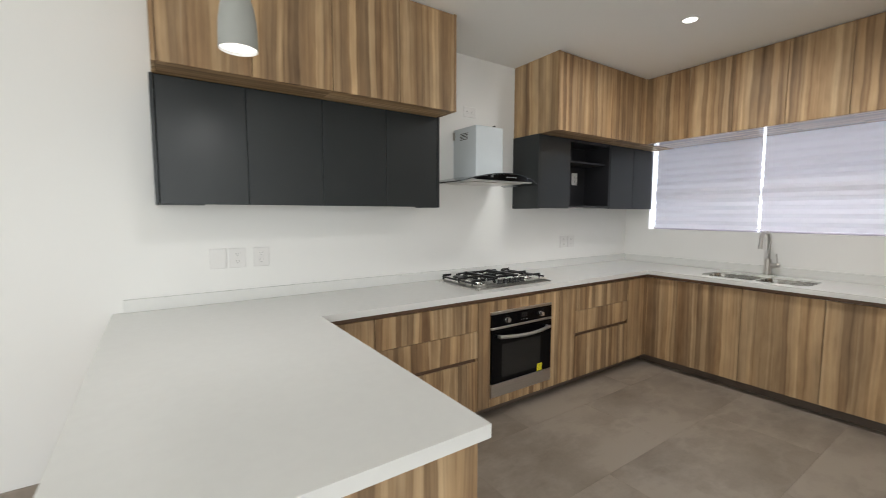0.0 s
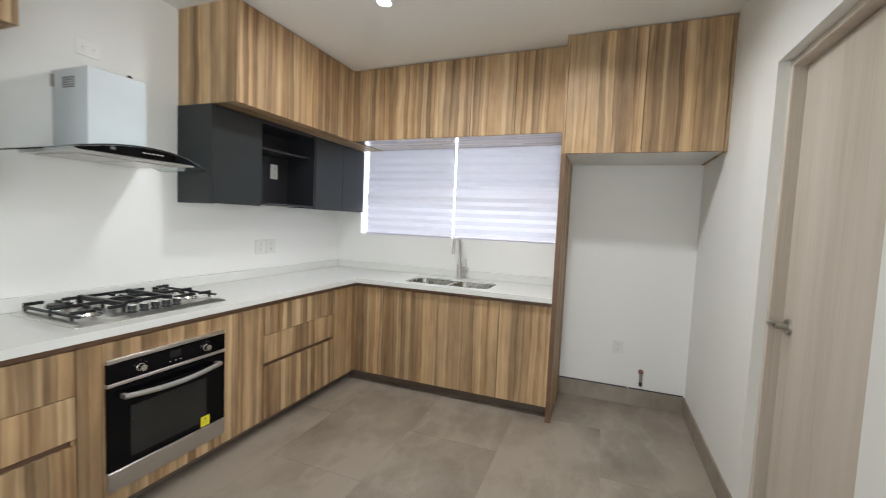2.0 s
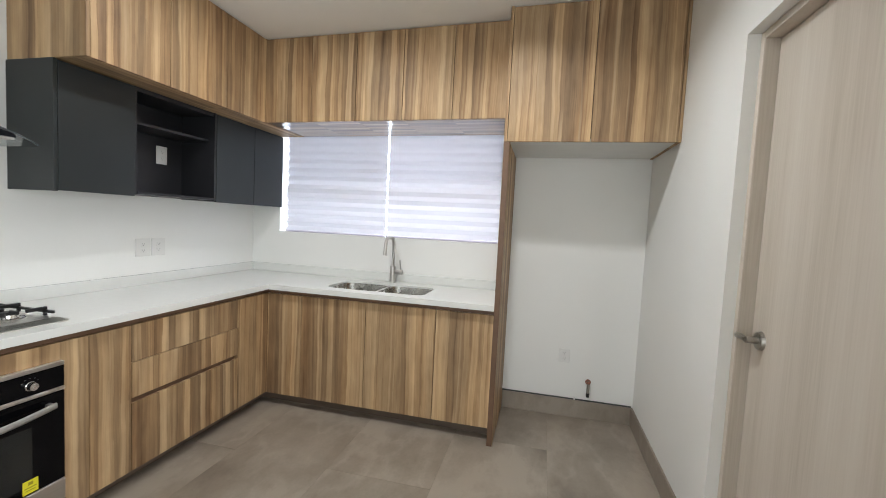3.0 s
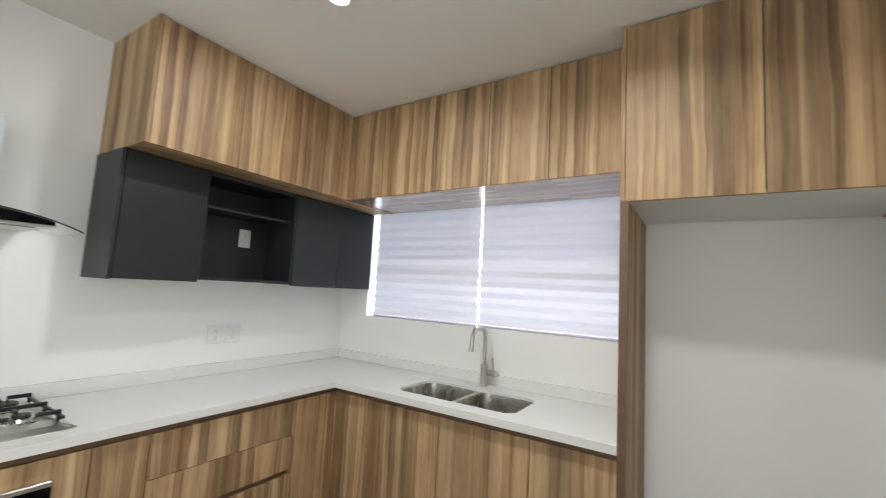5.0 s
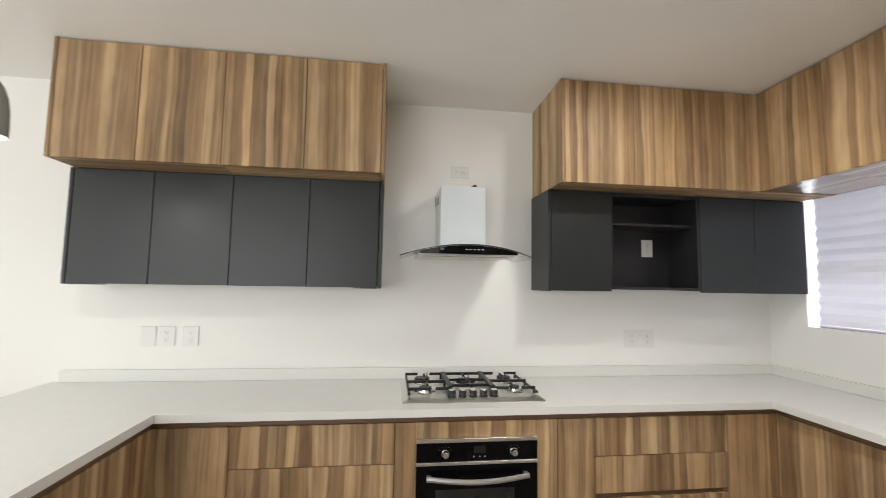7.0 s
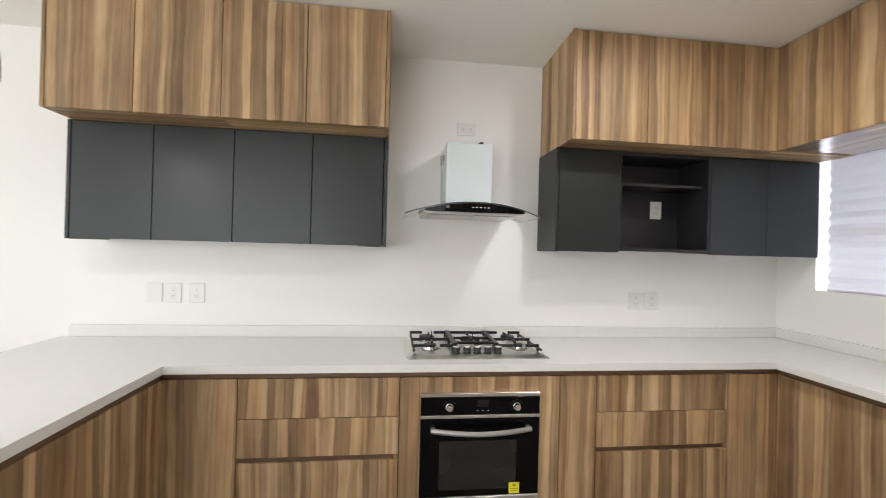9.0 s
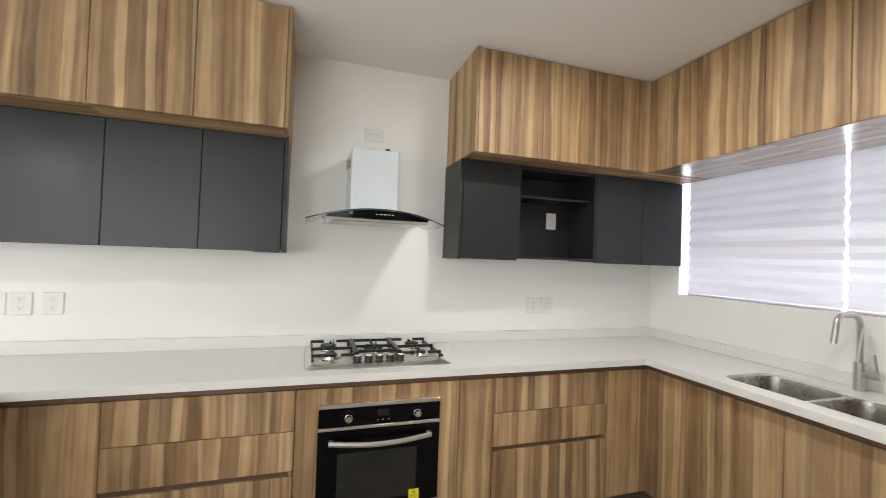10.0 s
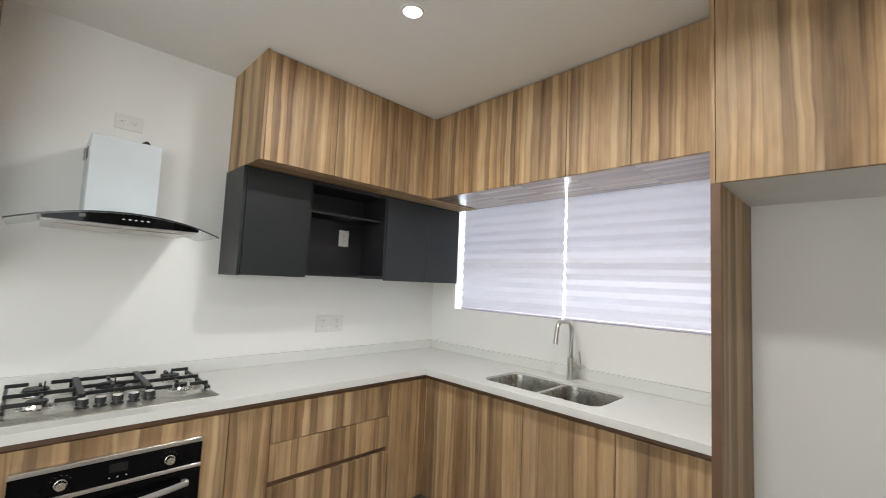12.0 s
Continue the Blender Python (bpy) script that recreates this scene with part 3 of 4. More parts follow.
# ---- sink and tap ----
def sink():
    s = thing("double_sink", (-0.36, -1.40, 0.66), "undermount stainless steel sink with two bowls", "sink")
    zt, zb, r, mid = TOP_Z - 0.014, 0.68, 0.070, -1.4035
    for y0, y1 in ((-1.390, -1.0352), (-1.7718, -1.417)):
        bm = ebm()
        x0, x1 = -0.5448, -0.1752
        loops = []
        north = y0 > mid
        for inset, z in ((None, zt), (0.0, zt), (0.003, zt - 0.012), (0.012, zb + 0.04), (0.022, zb + 0.012), (0.045, zb)):
            loop = []
            for sx, sy, a in ((1, 1, 0), (-1, 1, 90), (-1, -1, 180), (1, -1, 270)):
                cx, cy, rad = (x1 - r if sx > 0 else x0 + r), (y1 - r if sy > 0 else y0 + r), r - (inset or 0)
                if inset is None and (sy < 0) == north:
                    # flange that fills the corners beside the ridge between the bowls
                    rad = 0.004
                    cx, cy = (x1 - rad if sx > 0 else x0 + rad), (mid + rad if north else mid - rad)
                for k in range(9):
                    t = radians(a + 11.25 * k)
                    loop.append(bm.verts.new((cx + rad * math.cos(t), cy + rad * math.sin(t), z)))
            loops.append(loop)
        for a, b in zip(loops, loops[1:]):
            n = len(a)
            for k in range(n):
                bm.faces.new((a[k], a[(k + 1) % n], b[(k + 1) % n], b[k]))
        bm.faces.new(loops[-1])
        bowl = part("bowl", bm, SINK_STEEL, s, smooth=True)
        bm = ebm()
        lathe(bm, ((x0 + x1) / 2, (y0 + y1) / 2, zb), [(0.042, 0.001), (0.040, 0.004), (0.030, 0.003), (0.0005, 0.001)], 24)
        part("drain", bm, CHROME, bowl, smooth=True)
    part("divider", one(-0.500, -0.220, mid - 0.007, mid + 0.007, zt - 0.004, zt + 0.0012, bevel=0.001), STEEL, s)


sink()


def tap():
    x, y, z = -0.072, -1.376, TOP_Z
    t = thing("kitchen_tap", (x, y, z), "brushed steel single-lever tap with square-bent spout", "tap")
    bm = ebm()
    tube(bm, (x, y, z), (x, y, z + 0.006), 0.028, segs=28)
    tube(bm, (x, y, z + 0.006), (x, y, z + 0.135), 0.0235, segs=28)
    part("body", bm, STEEL, t, smooth=True)
    pts = [(x, y, z + 0.13), (x, y, z + 0.30)]
    for k in range(1, 8):
        a = radians(90 * k / 8)
        pts.append((x - 0.065 * (1 - math.cos(a)), y, z + 0.30 + 0.065 * math.sin(a)))
    pts.append((x - 0.13, y, z + 0.365))
    for k in range(1, 8):
        a = radians(100 * k / 8)
        pts.append((x - 0.13 - 0.05 * math.sin(a), y, z + 0.365 - 0.05 * (1 - math.cos(a))))
    pts.append((x - 0.192, y, z + 0.245))
    bm = ebm()
    sweep(bm, pts, 0.0135)
    spout = part("spout", bm, STEEL, t, smooth=True)
    part("nozzle", tube(ebm(), (x - 0.1918, y, z + 0.262), (x - 0.195, y, z + 0.232), 0.0155, 0.0145), STEEL, spout, smooth=True)
    bm = ebm()
    tube(bm, (x, y - 0.02, z + 0.085), (x, y - 0.082, z + 0.085), 0.019, segs=24)
    valve = part("lever_hub", bm, STEEL, t, smooth=True)
    part("lever", tube(ebm(), (x, y - 0.066, z + 0.10), (x - 0.012, y - 0.060, z + 0.185), 0.0045, 0.0055), STEEL, valve, smooth=True)


tap()


# ---- hob ----
def hob():
    x0, x1, y0, y1, z = -2.618, -1.878, -0.568, -0.060, TOP_Z
    h = thing("gas_hob", ((x0 + x1) / 2, (y0 + y1) / 2, z), "stainless five-burner gas hob with black iron grates", "hob")
    bm = ebm()
    lo = [bm.verts.new(p) for p in ((x0, y0, z), (x1, y0, z), (x1, y1, z), (x0, y1, z))]
    mi = [bm.verts.new(p) for p in ((x0, y0, z + 0.006), (x1, y0, z + 0.006), (x1, y1, z + 0.006), (x0, y1, z + 0.006))]
    i = 0.035
    hi = [bm.verts.new(p) for p in ((x0 + i, y0 + i, z + 0.018), (x1 - i, y0 + i, z + 0.018), (x1 - i, y1 - i, z + 0.018), (x0 + i, y1 - i, z + 0.018))]
    bm.faces.new(lo)
    bm.faces.new(hi)
    for a, b in ((lo, mi), (mi, hi)):
        for k in range(4):
            bm.faces.new((a[k], a[(k + 1) % 4], b[(k + 1) % 4], b[k]))
    bmesh.ops.bevel(bm, geom=[e for e in bm.edges if abs(e.verts[0].co.z - e.verts[1].co.z) > 0.001], offset=0.012, segments=3, affect="EDGES")
    part("top_plate", bm, STEEL_PLATE, h)
    zt = z + 0.018
    cx = (x0 + x1) / 2
    for bx, by, r in ((cx - 0.245, -0.405, 0.038), (cx - 0.245, -0.185, 0.048), (cx, -0.255, 0.062), (cx + 0.245, -0.405, 0.032), (cx + 0.245, -0.185, 0.045)):
        bm = ebm()
        lathe(bm, (bx, by, zt), [(r + 0.022, 0.0), (r + 0.018, 0.003), (r + 0.002, 0.003), (r, 0.016), (r - 0.008, 0.018), (0.001, 0.018)])
        burner = part("burner", bm, CHROME, h, smooth=True)
        bm = ebm()
        lathe(bm, (bx, by, zt + 0.018), [(r - 0.006, 0), (r - 0.004, 0.004), (r - 0.006, 0.009), (r * 0.4, 0.011), (0.001, 0.011)])
        part("cap", bm, IRON, burner, smooth=True)
    zg = zt + 0.031

    def bar(bm, p, q, w=0.0058, hgt=0.0075):
        p, q = Vector(p), Vector(q)
        d = q - p
        ang = math.atan2(d.y, d.x)
        m = Matrix.Translation((p + q) / 2) @ Matrix.Rotation(ang, 4, "Z") @ Matrix.Diagonal((d.length, 2 * w, 2 * hgt, 1))
        made = bmesh.ops.create_cube(bm, size=1, matrix=m)["verts"]
        bmesh.ops.bevel(bm, geom=list({e for v in made for e in v.link_edges}), offset=0.002, segments=1, affect="EDGES")

    for g, (gx0, gx1) in enumerate(((x0 + 0.028, cx - 0.122), (cx - 0.120, cx + 0.120), (cx + 0.122, x1 - 0.028))):
        bm = ebm()
        gy0, gy1 = (y0 + 0.05 if g != 1 else y0 + 0.115), y1 - 0.045
        gm, ym = (gx0 + gx1) / 2, (gy0 + gy1) / 2
        for gx in (gx0 + 0.006, gx1 - 0.006):
            inner = (g == 0 and gx > gm) or (g == 2 and gx < gm) or g == 1
            if g == 1:
                bar(bm, (gx, gy0, zg), (gx, gy1, zg), 0.012, 0.011)
            elif not inner:
                bar(bm, (gx, gy0, zg - 0.012), (gx, gy1, zg - 0.012), 0.006, 0.006)
        for gy in (gy0 + 0.05, ym, gy1 - 0.012):
            bar(bm, (gx0, gy, zg), (gm - 0.035, gy, zg))
            bar(bm, (gm + 0.035, gy, zg), (gx1, gy, zg))
            if gy == ym or g == 1:
                bar(bm, (gm - 0.04, gy, zg), (gm + 0.04, gy, zg))
        for gy in (gy0 + 0.10, gy1 - 0.10):
            bar(bm, (gm, gy - 0.065, zg), (gm, gy - 0.02, zg + 0.002))
            bar(bm, (gm, gy + 0.02, zg), (gm, gy + 0.065, zg + 0.002))
        for gx in (gx0 + 0.006, gx1 - 0.006):
            for gy in ((gy0 + 0.05, ym, gy1 - 0.012) if g != 1 else (gy0 + 0.012, gy1 - 0.012)):
                box(bm, gx - 0.006, gx + 0.006, gy - 0.006, gy + 0.006, zt, zg + 0.006, 0.0015)
        for gy in ((gy1 - 0.115, gy0 + 0.115) if g != 1 else (gm + 10, ym)):
            if gy < 0 and (g == 1 or gy > ym):
                tube(bm, (gm + 0.012, gy, zt + 0.020), (gm + 0.012, gy, zg + 0.030), 0.0045, 0.0028, 10)
        part("grate", bm, IRON, h, "black cast iron grate")
    for kx in (-2.364, -2.308, -2.253, -2.198, -2.142):
        bm = ebm()
        lathe(bm, (kx, y0 + 0.058, zt), [(0.023, 0), (0.023, 0.003), (0.016, 0.004), (0.015, 0.012), (0.0195, 0.014), (0.0195, 0.032), (0.018, 0.034)], 28)
        knob = part("knob", bm, KNOB_BLACK, h, smooth=True)
        bm = ebm()
        lathe(bm, (kx, y0 + 0.058, zt), [(0.0178, 0.034), (0.0165, 0.0362), (0.0005, 0.0365)], 28)
        part("knob_top", bm, CHROME, knob, smooth=True)


hob()


# ---- oven ----
def oven():
    o = thing("built_in_oven", (-2.24, -0.35, OZ0), "black glass built-in oven with steel trim and bar handle", "oven")
    fy = NF - 0.020
    part("oven_body", one(OX0 + 0.012, OX1 - 0.012, NF + 0.0, -0.06, OZ0 + 0.008, OZ1 - 0.008), KNOB_BLACK, o)
    part("top_trim", one(OX0, OX1, fy, NF - 0.001, 0.736, OZ1, bevel=0.0015), STEEL, o, "brushed steel strip")
    panel = part("control_panel", one(OX0, OX1, fy + 0.001, NF - 0.001, 0.648, 0.735, bevel=0.0015), OVEN_BLACK, o)
    part("lower_trim", one(OX0, OX1, fy - 0.002, NF - 0.001, 0.632, 0.647, bevel=0.0015), STEEL, o, "brushed steel strip")
    door = part("oven_door", one(OX0, OX1, fy, NF - 0.001, 0.252, 0.629, bevel=0.002), OVEN_BLACK, o)
    part("door_window", one(-2.457, -2.072, fy - 0.0012, fy + 0.001, 0.285, 0.522, bevel=0.0005), OVEN_WINDOW, door, "smoked grey glass")
    part("lower_panel", one(OX0, OX1, fy - 0.001, NF - 0.001, OZ0, 0.249, bevel=0.002), STEEL, o, "brushed steel plate")
    for kx in (-2.412, -2.076):
        bm = ebm()
        tube(bm, (kx, fy + 0.001, 0.688), (kx, fy - 0.004, 0.688), 0.0185, segs=28)
        tube(bm, (kx, fy - 0.004, 0.688), (kx, fy - 0.024, 0.688), 0.0165, 0.0145, 28)
        box(bm, kx - 0.003, kx + 0.003, fy - 0.027, fy - 0.02, 0.677, 0.699, 0.001)
        part("knob", bm, CHROME, panel, "polished steel knob", smooth=True)
        bm = ebm()
        for k in range(5):
            a = radians(150 - 30 * k)
            px, pz = kx + 0.031 * math.cos(a), 0.688 + 0.031 * math.sin(a)
            box(bm, px - 0.002, px + 0.002, fy + 0.0002, fy + 0.0015, pz - 0.001, pz + 0.001)
        part("knob_marks", bm, MARK, panel)
    part("display", one(-2.274, -2.216, fy - 0.0005, fy + 0.0012, 0.686, 0.720), DISPLAY, panel)
    for kx in (-2.272, -2.246, -2.219):
        part("button", tube(ebm(), (kx, fy + 0.002, 0.669), (kx, fy - 0.002, 0.669), 0.002, segs=12), BUTTON, panel)
    bm = ebm()
    rows = []
    for k in range(25):
        t = k / 24
        x = -2.502 + t * 0.494
        out = fy - 0.030 - 0.022 * math.sin(math.pi * t)
        drop = 0.586 - 0.012 * math.sin(math.pi * t)
        rows.append([bm.verts.new((x, out + dy, drop + dz)) for dy, dz in ((0, 0.013), (-0.008, 0.009), (-0.011, 0), (-0.008, -0.009), (0, -0.013), (0.004, 0))])
    for a, b in zip(rows, rows[1:]):
        for k in range(6):
            bm.faces.new((a[k], a[(k + 1) % 6], b[(k + 1) % 6], b[k]))
    bm.faces.new(rows[0])
    bm.faces.new(rows[-1][::-1])
    for x in (-2.490, -2.018):
        box(bm, x - 0.010, x + 0.010, fy - 0.034, fy + 0.0005, 0.574, 0.594, 0.002)
    part("handle", bm, SATIN_BRIGHT, door, "bowed steel bar handle", smooth=True)
    st = part("sticker", one(-2.106, -2.054, fy - 0.0020, fy - 0.0008, 0.258, 0.312), STICKER, door, "yellow warning sticker")
    bm = ebm()
    box(bm, -2.088, -2.072, fy - 0.0026, fy - 0.0019, 0.292, 0.304)
    box(bm, -2.100, -2.060, fy - 0.0026, fy - 0.0019, 0.280, 0.284)
    box(bm, -2.096, -2.064, fy - 0.0026, fy - 0.0019, 0.270, 0.273)
    part("sticker_print", bm, plain("sticker_ink", (0.32, 0.28, 0.01, 1), 0.6), st)


oven()


# ---- hood ----
def hood():
    hx = -2.272
    h = thing("cooker_hood", (hx, -0.22, 1.645), "wall-mounted hood with pale metal chimney and curved glass visor", "hood")
    cx0, cx1, cy = -2.412, -2.144, -0.283
    bm = one(cx0, cx1, cy, -0.001, 1.69, 2.070, bevel=0.004, segs=2)
    chim = part("chimney", bm, HOOD_WHITE, h)
    bm = ebm()
    for k in range(5):
        box(bm, cx0 - 0.0012, cx0 + 0.0005, -0.185, -0.09, 2.022 - 0.011 * k, 2.027 - 0.011 * k)
    part("vent_slots", bm, SLOT, chim)
    part("cord_grommet", tube(ebm(), (-2.215, cy + 0.03, 2.066), (-2.200, cy + 0.04, 2.083), 0.016, 0.012), KNOB_BLACK, h, smooth=True)
    part("wall_bracket", one(cx0 - 0.006, cx0 - 0.0005, -0.022, -0.002, 1.99, 2.05), SATIN, h)
    # pan under the glass
    bm = ebm()
    top = [(cx0 - 0.03, -0.30), (cx1 + 0.03, -0.30), (cx1 + 0.03, -0.002), (cx0 - 0.03, -0.002)]
    bot = [(-2.545, -0.452), (-2.000, -0.452), (-2.000, -0.002), (-2.545, -0.002)]
    a = [bm.verts.new((x, y, 1.694)) for x, y in top]
    b = [bm.verts.new((x, y, 1.660)) for x, y in bot]
    c = [bm.verts.new((x, y, 1.648)) for x, y in bot]
    bm.faces.new(a)
    bm.faces.new(c)
    for p, q in ((a, b), (b, c)):
        for k in range(4):
            bm.faces.new((p[k], p[(k + 1) % 4], q[(k + 1) % 4], q[k]))
    pan = part("pan", bm, HOOD_UNDER, h)
    bm = ebm()
    for f0, f1 in ((-2.510, -2.280), (-2.265, -2.035)):
        box(bm, f0, f1, -0.38, -0.06, 1.643, 1.6478, 0.001)
    part("grease_filter", bm, STEEL, pan)
    # arched glass visor
    half, rise, thick = 0.375, 0.062, 0.006

    def arch(t):
        return 1.640 + rise * (1 - t * t)

    n = 36
    bm = ebm()
    prev = None
    for k in range(n + 1):
        t = -1 + 2 * k / n
        x = hx + half * t
        fy = -0.420 - 0.075 * (1 - abs(t) ** 2.4)
        z = arch(t)
        row = [bm.verts.new(p) for p in ((x, fy, z), (x, fy, z + thick), (x, -0.03, z + thick), (x, -0.03, z))]
        if prev:
            for j in range(4):
                bm.faces.new((prev[j], prev[(j + 1) % 4], row[(j + 1) % 4], row[j]))
        else:
            bm.faces.new(row)
        prev = row
    bm.faces.new(prev[::-1])
    visor = part("glass_visor", bm, SMOKED, h, "smoked curved glass")
    visor.visible_shadow = False
    bm = ebm()
    prev = None
    for k in range(n + 1):
        t = -1 + 2 * k / n
        x = hx + half * t
        fy = -0.420 - 0.075 * (1 - abs(t) ** 2.4) - 0.0008
        z = arch(t)
        row = [bm.verts.new(p) for p in ((x, fy, z - 0.0004), (x, fy, z + thick + 0.0004), (x, fy + 0.003, z + thick + 0.0004), (x, fy + 0.003, z - 0.0004))]
        if prev:
            for j in range(4):
                bm.faces.new((prev[j], prev[(j + 1) % 4], row[(j + 1) % 4], row[j]))
        prev = row
    part("glass_edge", bm, plain("dark_glass_edge", (0.03, 0.035, 0.035, 1), 0.15), visor)
    # crescent control panel under the front of the glass
    bm = ebm()
    prev = None
    reach = 0.272
    for k in range(n + 1):
        t = -1 + 2 * k / n
        x = hx + reach * t
        g = reach * t / half
        fy = -0.418 - 0.075 * (1 - abs(g) ** 2.4)
        zt = arch(g) - 0.0015
        zb = min(zt - 0.002, 1.652 + 0.004 * abs(t))
        row = [bm.verts.new(p) for p in ((x, fy, zb), (x, fy, zt), (x, fy + 0.03, zt), (x, fy + 0.03, zb))]
        if prev:
            for j in range(4):
                bm.faces.new((prev[j], prev[(j + 1) % 4], row[(j + 1) % 4], row[j]))
        else:
            bm.faces.new(row)
        prev = row
    bm.faces.new(prev[::-1])
    ctl = part("control_strip", bm, OVEN_BLACK, h, "black crescent control panel")
    for k in range(5):
        bx = hx + 0.022 + 0.0215 * (k - 2)
        part("button", one(bx - 0.005, bx + 0.005, -0.4955, -0.491, 1.676, 1.681, bevel=0.001), BUTTON, ctl)
    part("badge", one(-2.435, -2.415, -0.486, -0.470, 1.672, 1.686, bevel=0.001), plain("grey_badge", (0.12, 0.12, 0.12, 1), 0.4), ctl)


hood()


# ---- wall cabinets ----
UP_GROUP, BLACK_GROUP = "wood wall cabinets up to the ceiling", "charcoal wall cabinets"
WB, WT, UF = 2.074, 2.700, -0.490
BB, BT, BF = 1.464, 2.073, -0.300


def upper_north(edges, left=False, right=False):
    """One wall cabinet, its doors between the edges given."""
    a0, a1 = edges[0], edges[-1]
    u = thing("upper_cabinet", ((a0 + a1) / 2, -0.25, WB), "banded wood-grain wall cabinet reaching the ceiling", "cabinet", UP_GROUP)
    d0, d1 = a0 + (0.017 if left else 0), a1 - (0.017 if right else 0)
    part("carcass", under_ceiling(one(d0 + 0.001, d1 - 0.001, UF + 0.0195, -0.001, WB + 0.019, WT), 0.001), WOOD_DARK, u)
    part("bottom_panel", one(d0 + 0.0003, d1 - 0.0003, UF + 0.0195, -0.001, WB + 0.001, WB + 0.0185), WOOD_H, u)
    if left:
        part("side_panel", under_ceiling(one(a0, d0 - 0.001, UF, -0.001, WB, WT), 0.001), WOOD, u)
    if right:
        part("side_panel", under_ceiling(one(d1 + 0.001, a1, UF, -0.001, WB, WT), 0.001), WOOD, u)
    stops = [d0] + list(edges[1:-1]) + [d1]
    for e0, e1 in zip(stops, stops[1:]):
        front(u, "door", "y", UF, e0, e1, WB, WT - 0.004, WOOD)


upper_north((-4.364, -3.962, -3.562), left=True)
upper_north((-3.562, -3.156, -2.745), right=True)
upper_north((-1.757, -1.320, -0.896), left=True)
upper_north((-0.896, -0.517))
bm = under_ceiling(one(-0.5155, -0.001, -0.4895, -0.001, WB + 0.001, WT), 0.001)
tagged(part("corner_upper_cabinet", bm, WOOD_H, None), "wood-grain corner wall cabinet above the window", "cabinet", UP_GROUP)
ES = -0.517


def rising(bm):
    """Lets the lower edge over the window climb slightly towards the fridge niche, as the ceiling does."""
    for v in bm.verts:
        if v.co.z < 2.3:
            v.co.z -= (v.co.y + 0.49) / 110
    return bm


for y1, y0 in ((-0.4905, -0.865), (-0.865, -1.210), (-1.210, -1.555), (-1.555, -1.905), (-1.905, -2.272)):
    u = thing("upper_cabinet", (-0.25, (y0 + y1) / 2, WB), "banded wood-grain wall cabinet above the window", "cabinet", UP_GROUP)
    part("carcass", under_ceiling(one(ES + 0.0195, -0.001, y0 + 0.001, y1 - 0.001, WB + 0.040, WT), 0.001), WOOD_DARK, u)
    part("bottom_panel", rising(one(ES + 0.0195, -0.001, y0 + 0.0003, y1 - 0.0003, WB + 0.004, WB + 0.0215)), WOOD_V, u)
    bm = rising(under_ceiling(one(ES, ES + 0.018, y0 + G, y1 - G, WB, WT - 0.004, bevel=0.0012), 0.003))
    part("door", bm, WOOD, u)
FX, FB = -0.674, 1.912
u = thing("fridge_cabinet", (-0.33, -2.76, FB), "deep wood-grain cabinet over the empty fridge niche", "cabinet", UP_GROUP)
part("carcass", under_ceiling(one(FX + 0.0195, NICHE - 0.001, SOUTH + 0.019, -2.293, FB + 0.019, WT), 0.001), WOOD_DARK, u)
part("bottom_panel", one(FX + 0.0195, NICHE - 0.001, SOUTH + 0.019, -2.293, FB + 0.004, FB + 0.0185), WHITE_MEL, u, "white melamine underside")
part("side_panel", under_ceiling(one(FX + 0.0005, NICHE - 0.001, SOUTH + 0.001, SOUTH + 0.0175, FB, WT), 0.001), WOOD, u)
part("side_panel", under_ceiling(one(FX + 0.0005, NICHE - 0.001, -2.291, -2.274, FB, WT), 0.001), WOOD, u)
front(u, "door", "x", FX, -2.772, -2.292, FB, WT - 0.004, WOOD)
front(u, "door", "x", FX, SOUTH + 0.018, -2.772, FB, WT - 0.004, WOOD)


def black_unit(a0, a1, bottom=BB, left=False, right=False):
    u = thing("charcoal_cabinet", ((a0 + a1) / 2, -0.15, bottom), "matt charcoal wall cabinet with a handleless door", "cabinet", BLACK_GROUP)
    d0, d1 = a0 + (0.019 if left else 0), a1 - (0.019 if right else 0)
    part("carcass", one(d0 + 0.0008, d1 - 0.0008, BF + 0.0195, -0.001, bottom + 0.008, BT), BLACK_LAM, u)
    if left:
        part("side_panel", one(a0, d0 - 0.0025, BF - 0.001, -0.001, bottom - 0.004, BT - 0.001, bevel=0.0008), BLACK_LAM, u)
    if right:
        part("side_panel", one(d1 + 0.0025, a1, BF - 0.001, -0.001, bottom - 0.004, BT - 0.001, bevel=0.0008), BLACK_LAM, u)
    front(u, "door", "y", BF, d0, d1, bottom, BT - 0.006, BLACK_LAM)
    return u


for a0, a1, rail in ((-4.376, -3.964, (-4.356, -4.17)), (-3.964, -3.562, ()), (-3.562, -3.154, ()), (-3.154, -2.748, (-2.90, -2.768))):
    u = black_unit(a0, a1, left=a0 < -4.3, right=a1 > -2.8)
    if rail:
        part("bottom_rail", one(*rail, BF + 0.002, BF + 0.016, 1.4585, 1.4635), BLACK_LAM, u)
black_unit(-1.764, -1.362, left=True)
black_unit(-0.770, -0.381)
black_unit(-0.381, -0.014)
u = thing("open_charcoal_cabinet", (-1.064, -0.15, 1.475), "open charcoal wall niche with one shelf", "cabinet", BLACK_GROUP)
part("back", one(-1.361, -0.771, -0.020, -0.001, 1.476, BT), BLACK_IN, u)
part("side_panel", one(-1.361, -1.345, BF + 0.012, -0.0205, 1.476, BT), BLACK_IN, u)
part("side_panel", one(-0.787, -0.771, BF + 0.004, -0.0205, 1.476, BT), BLACK_IN, u)
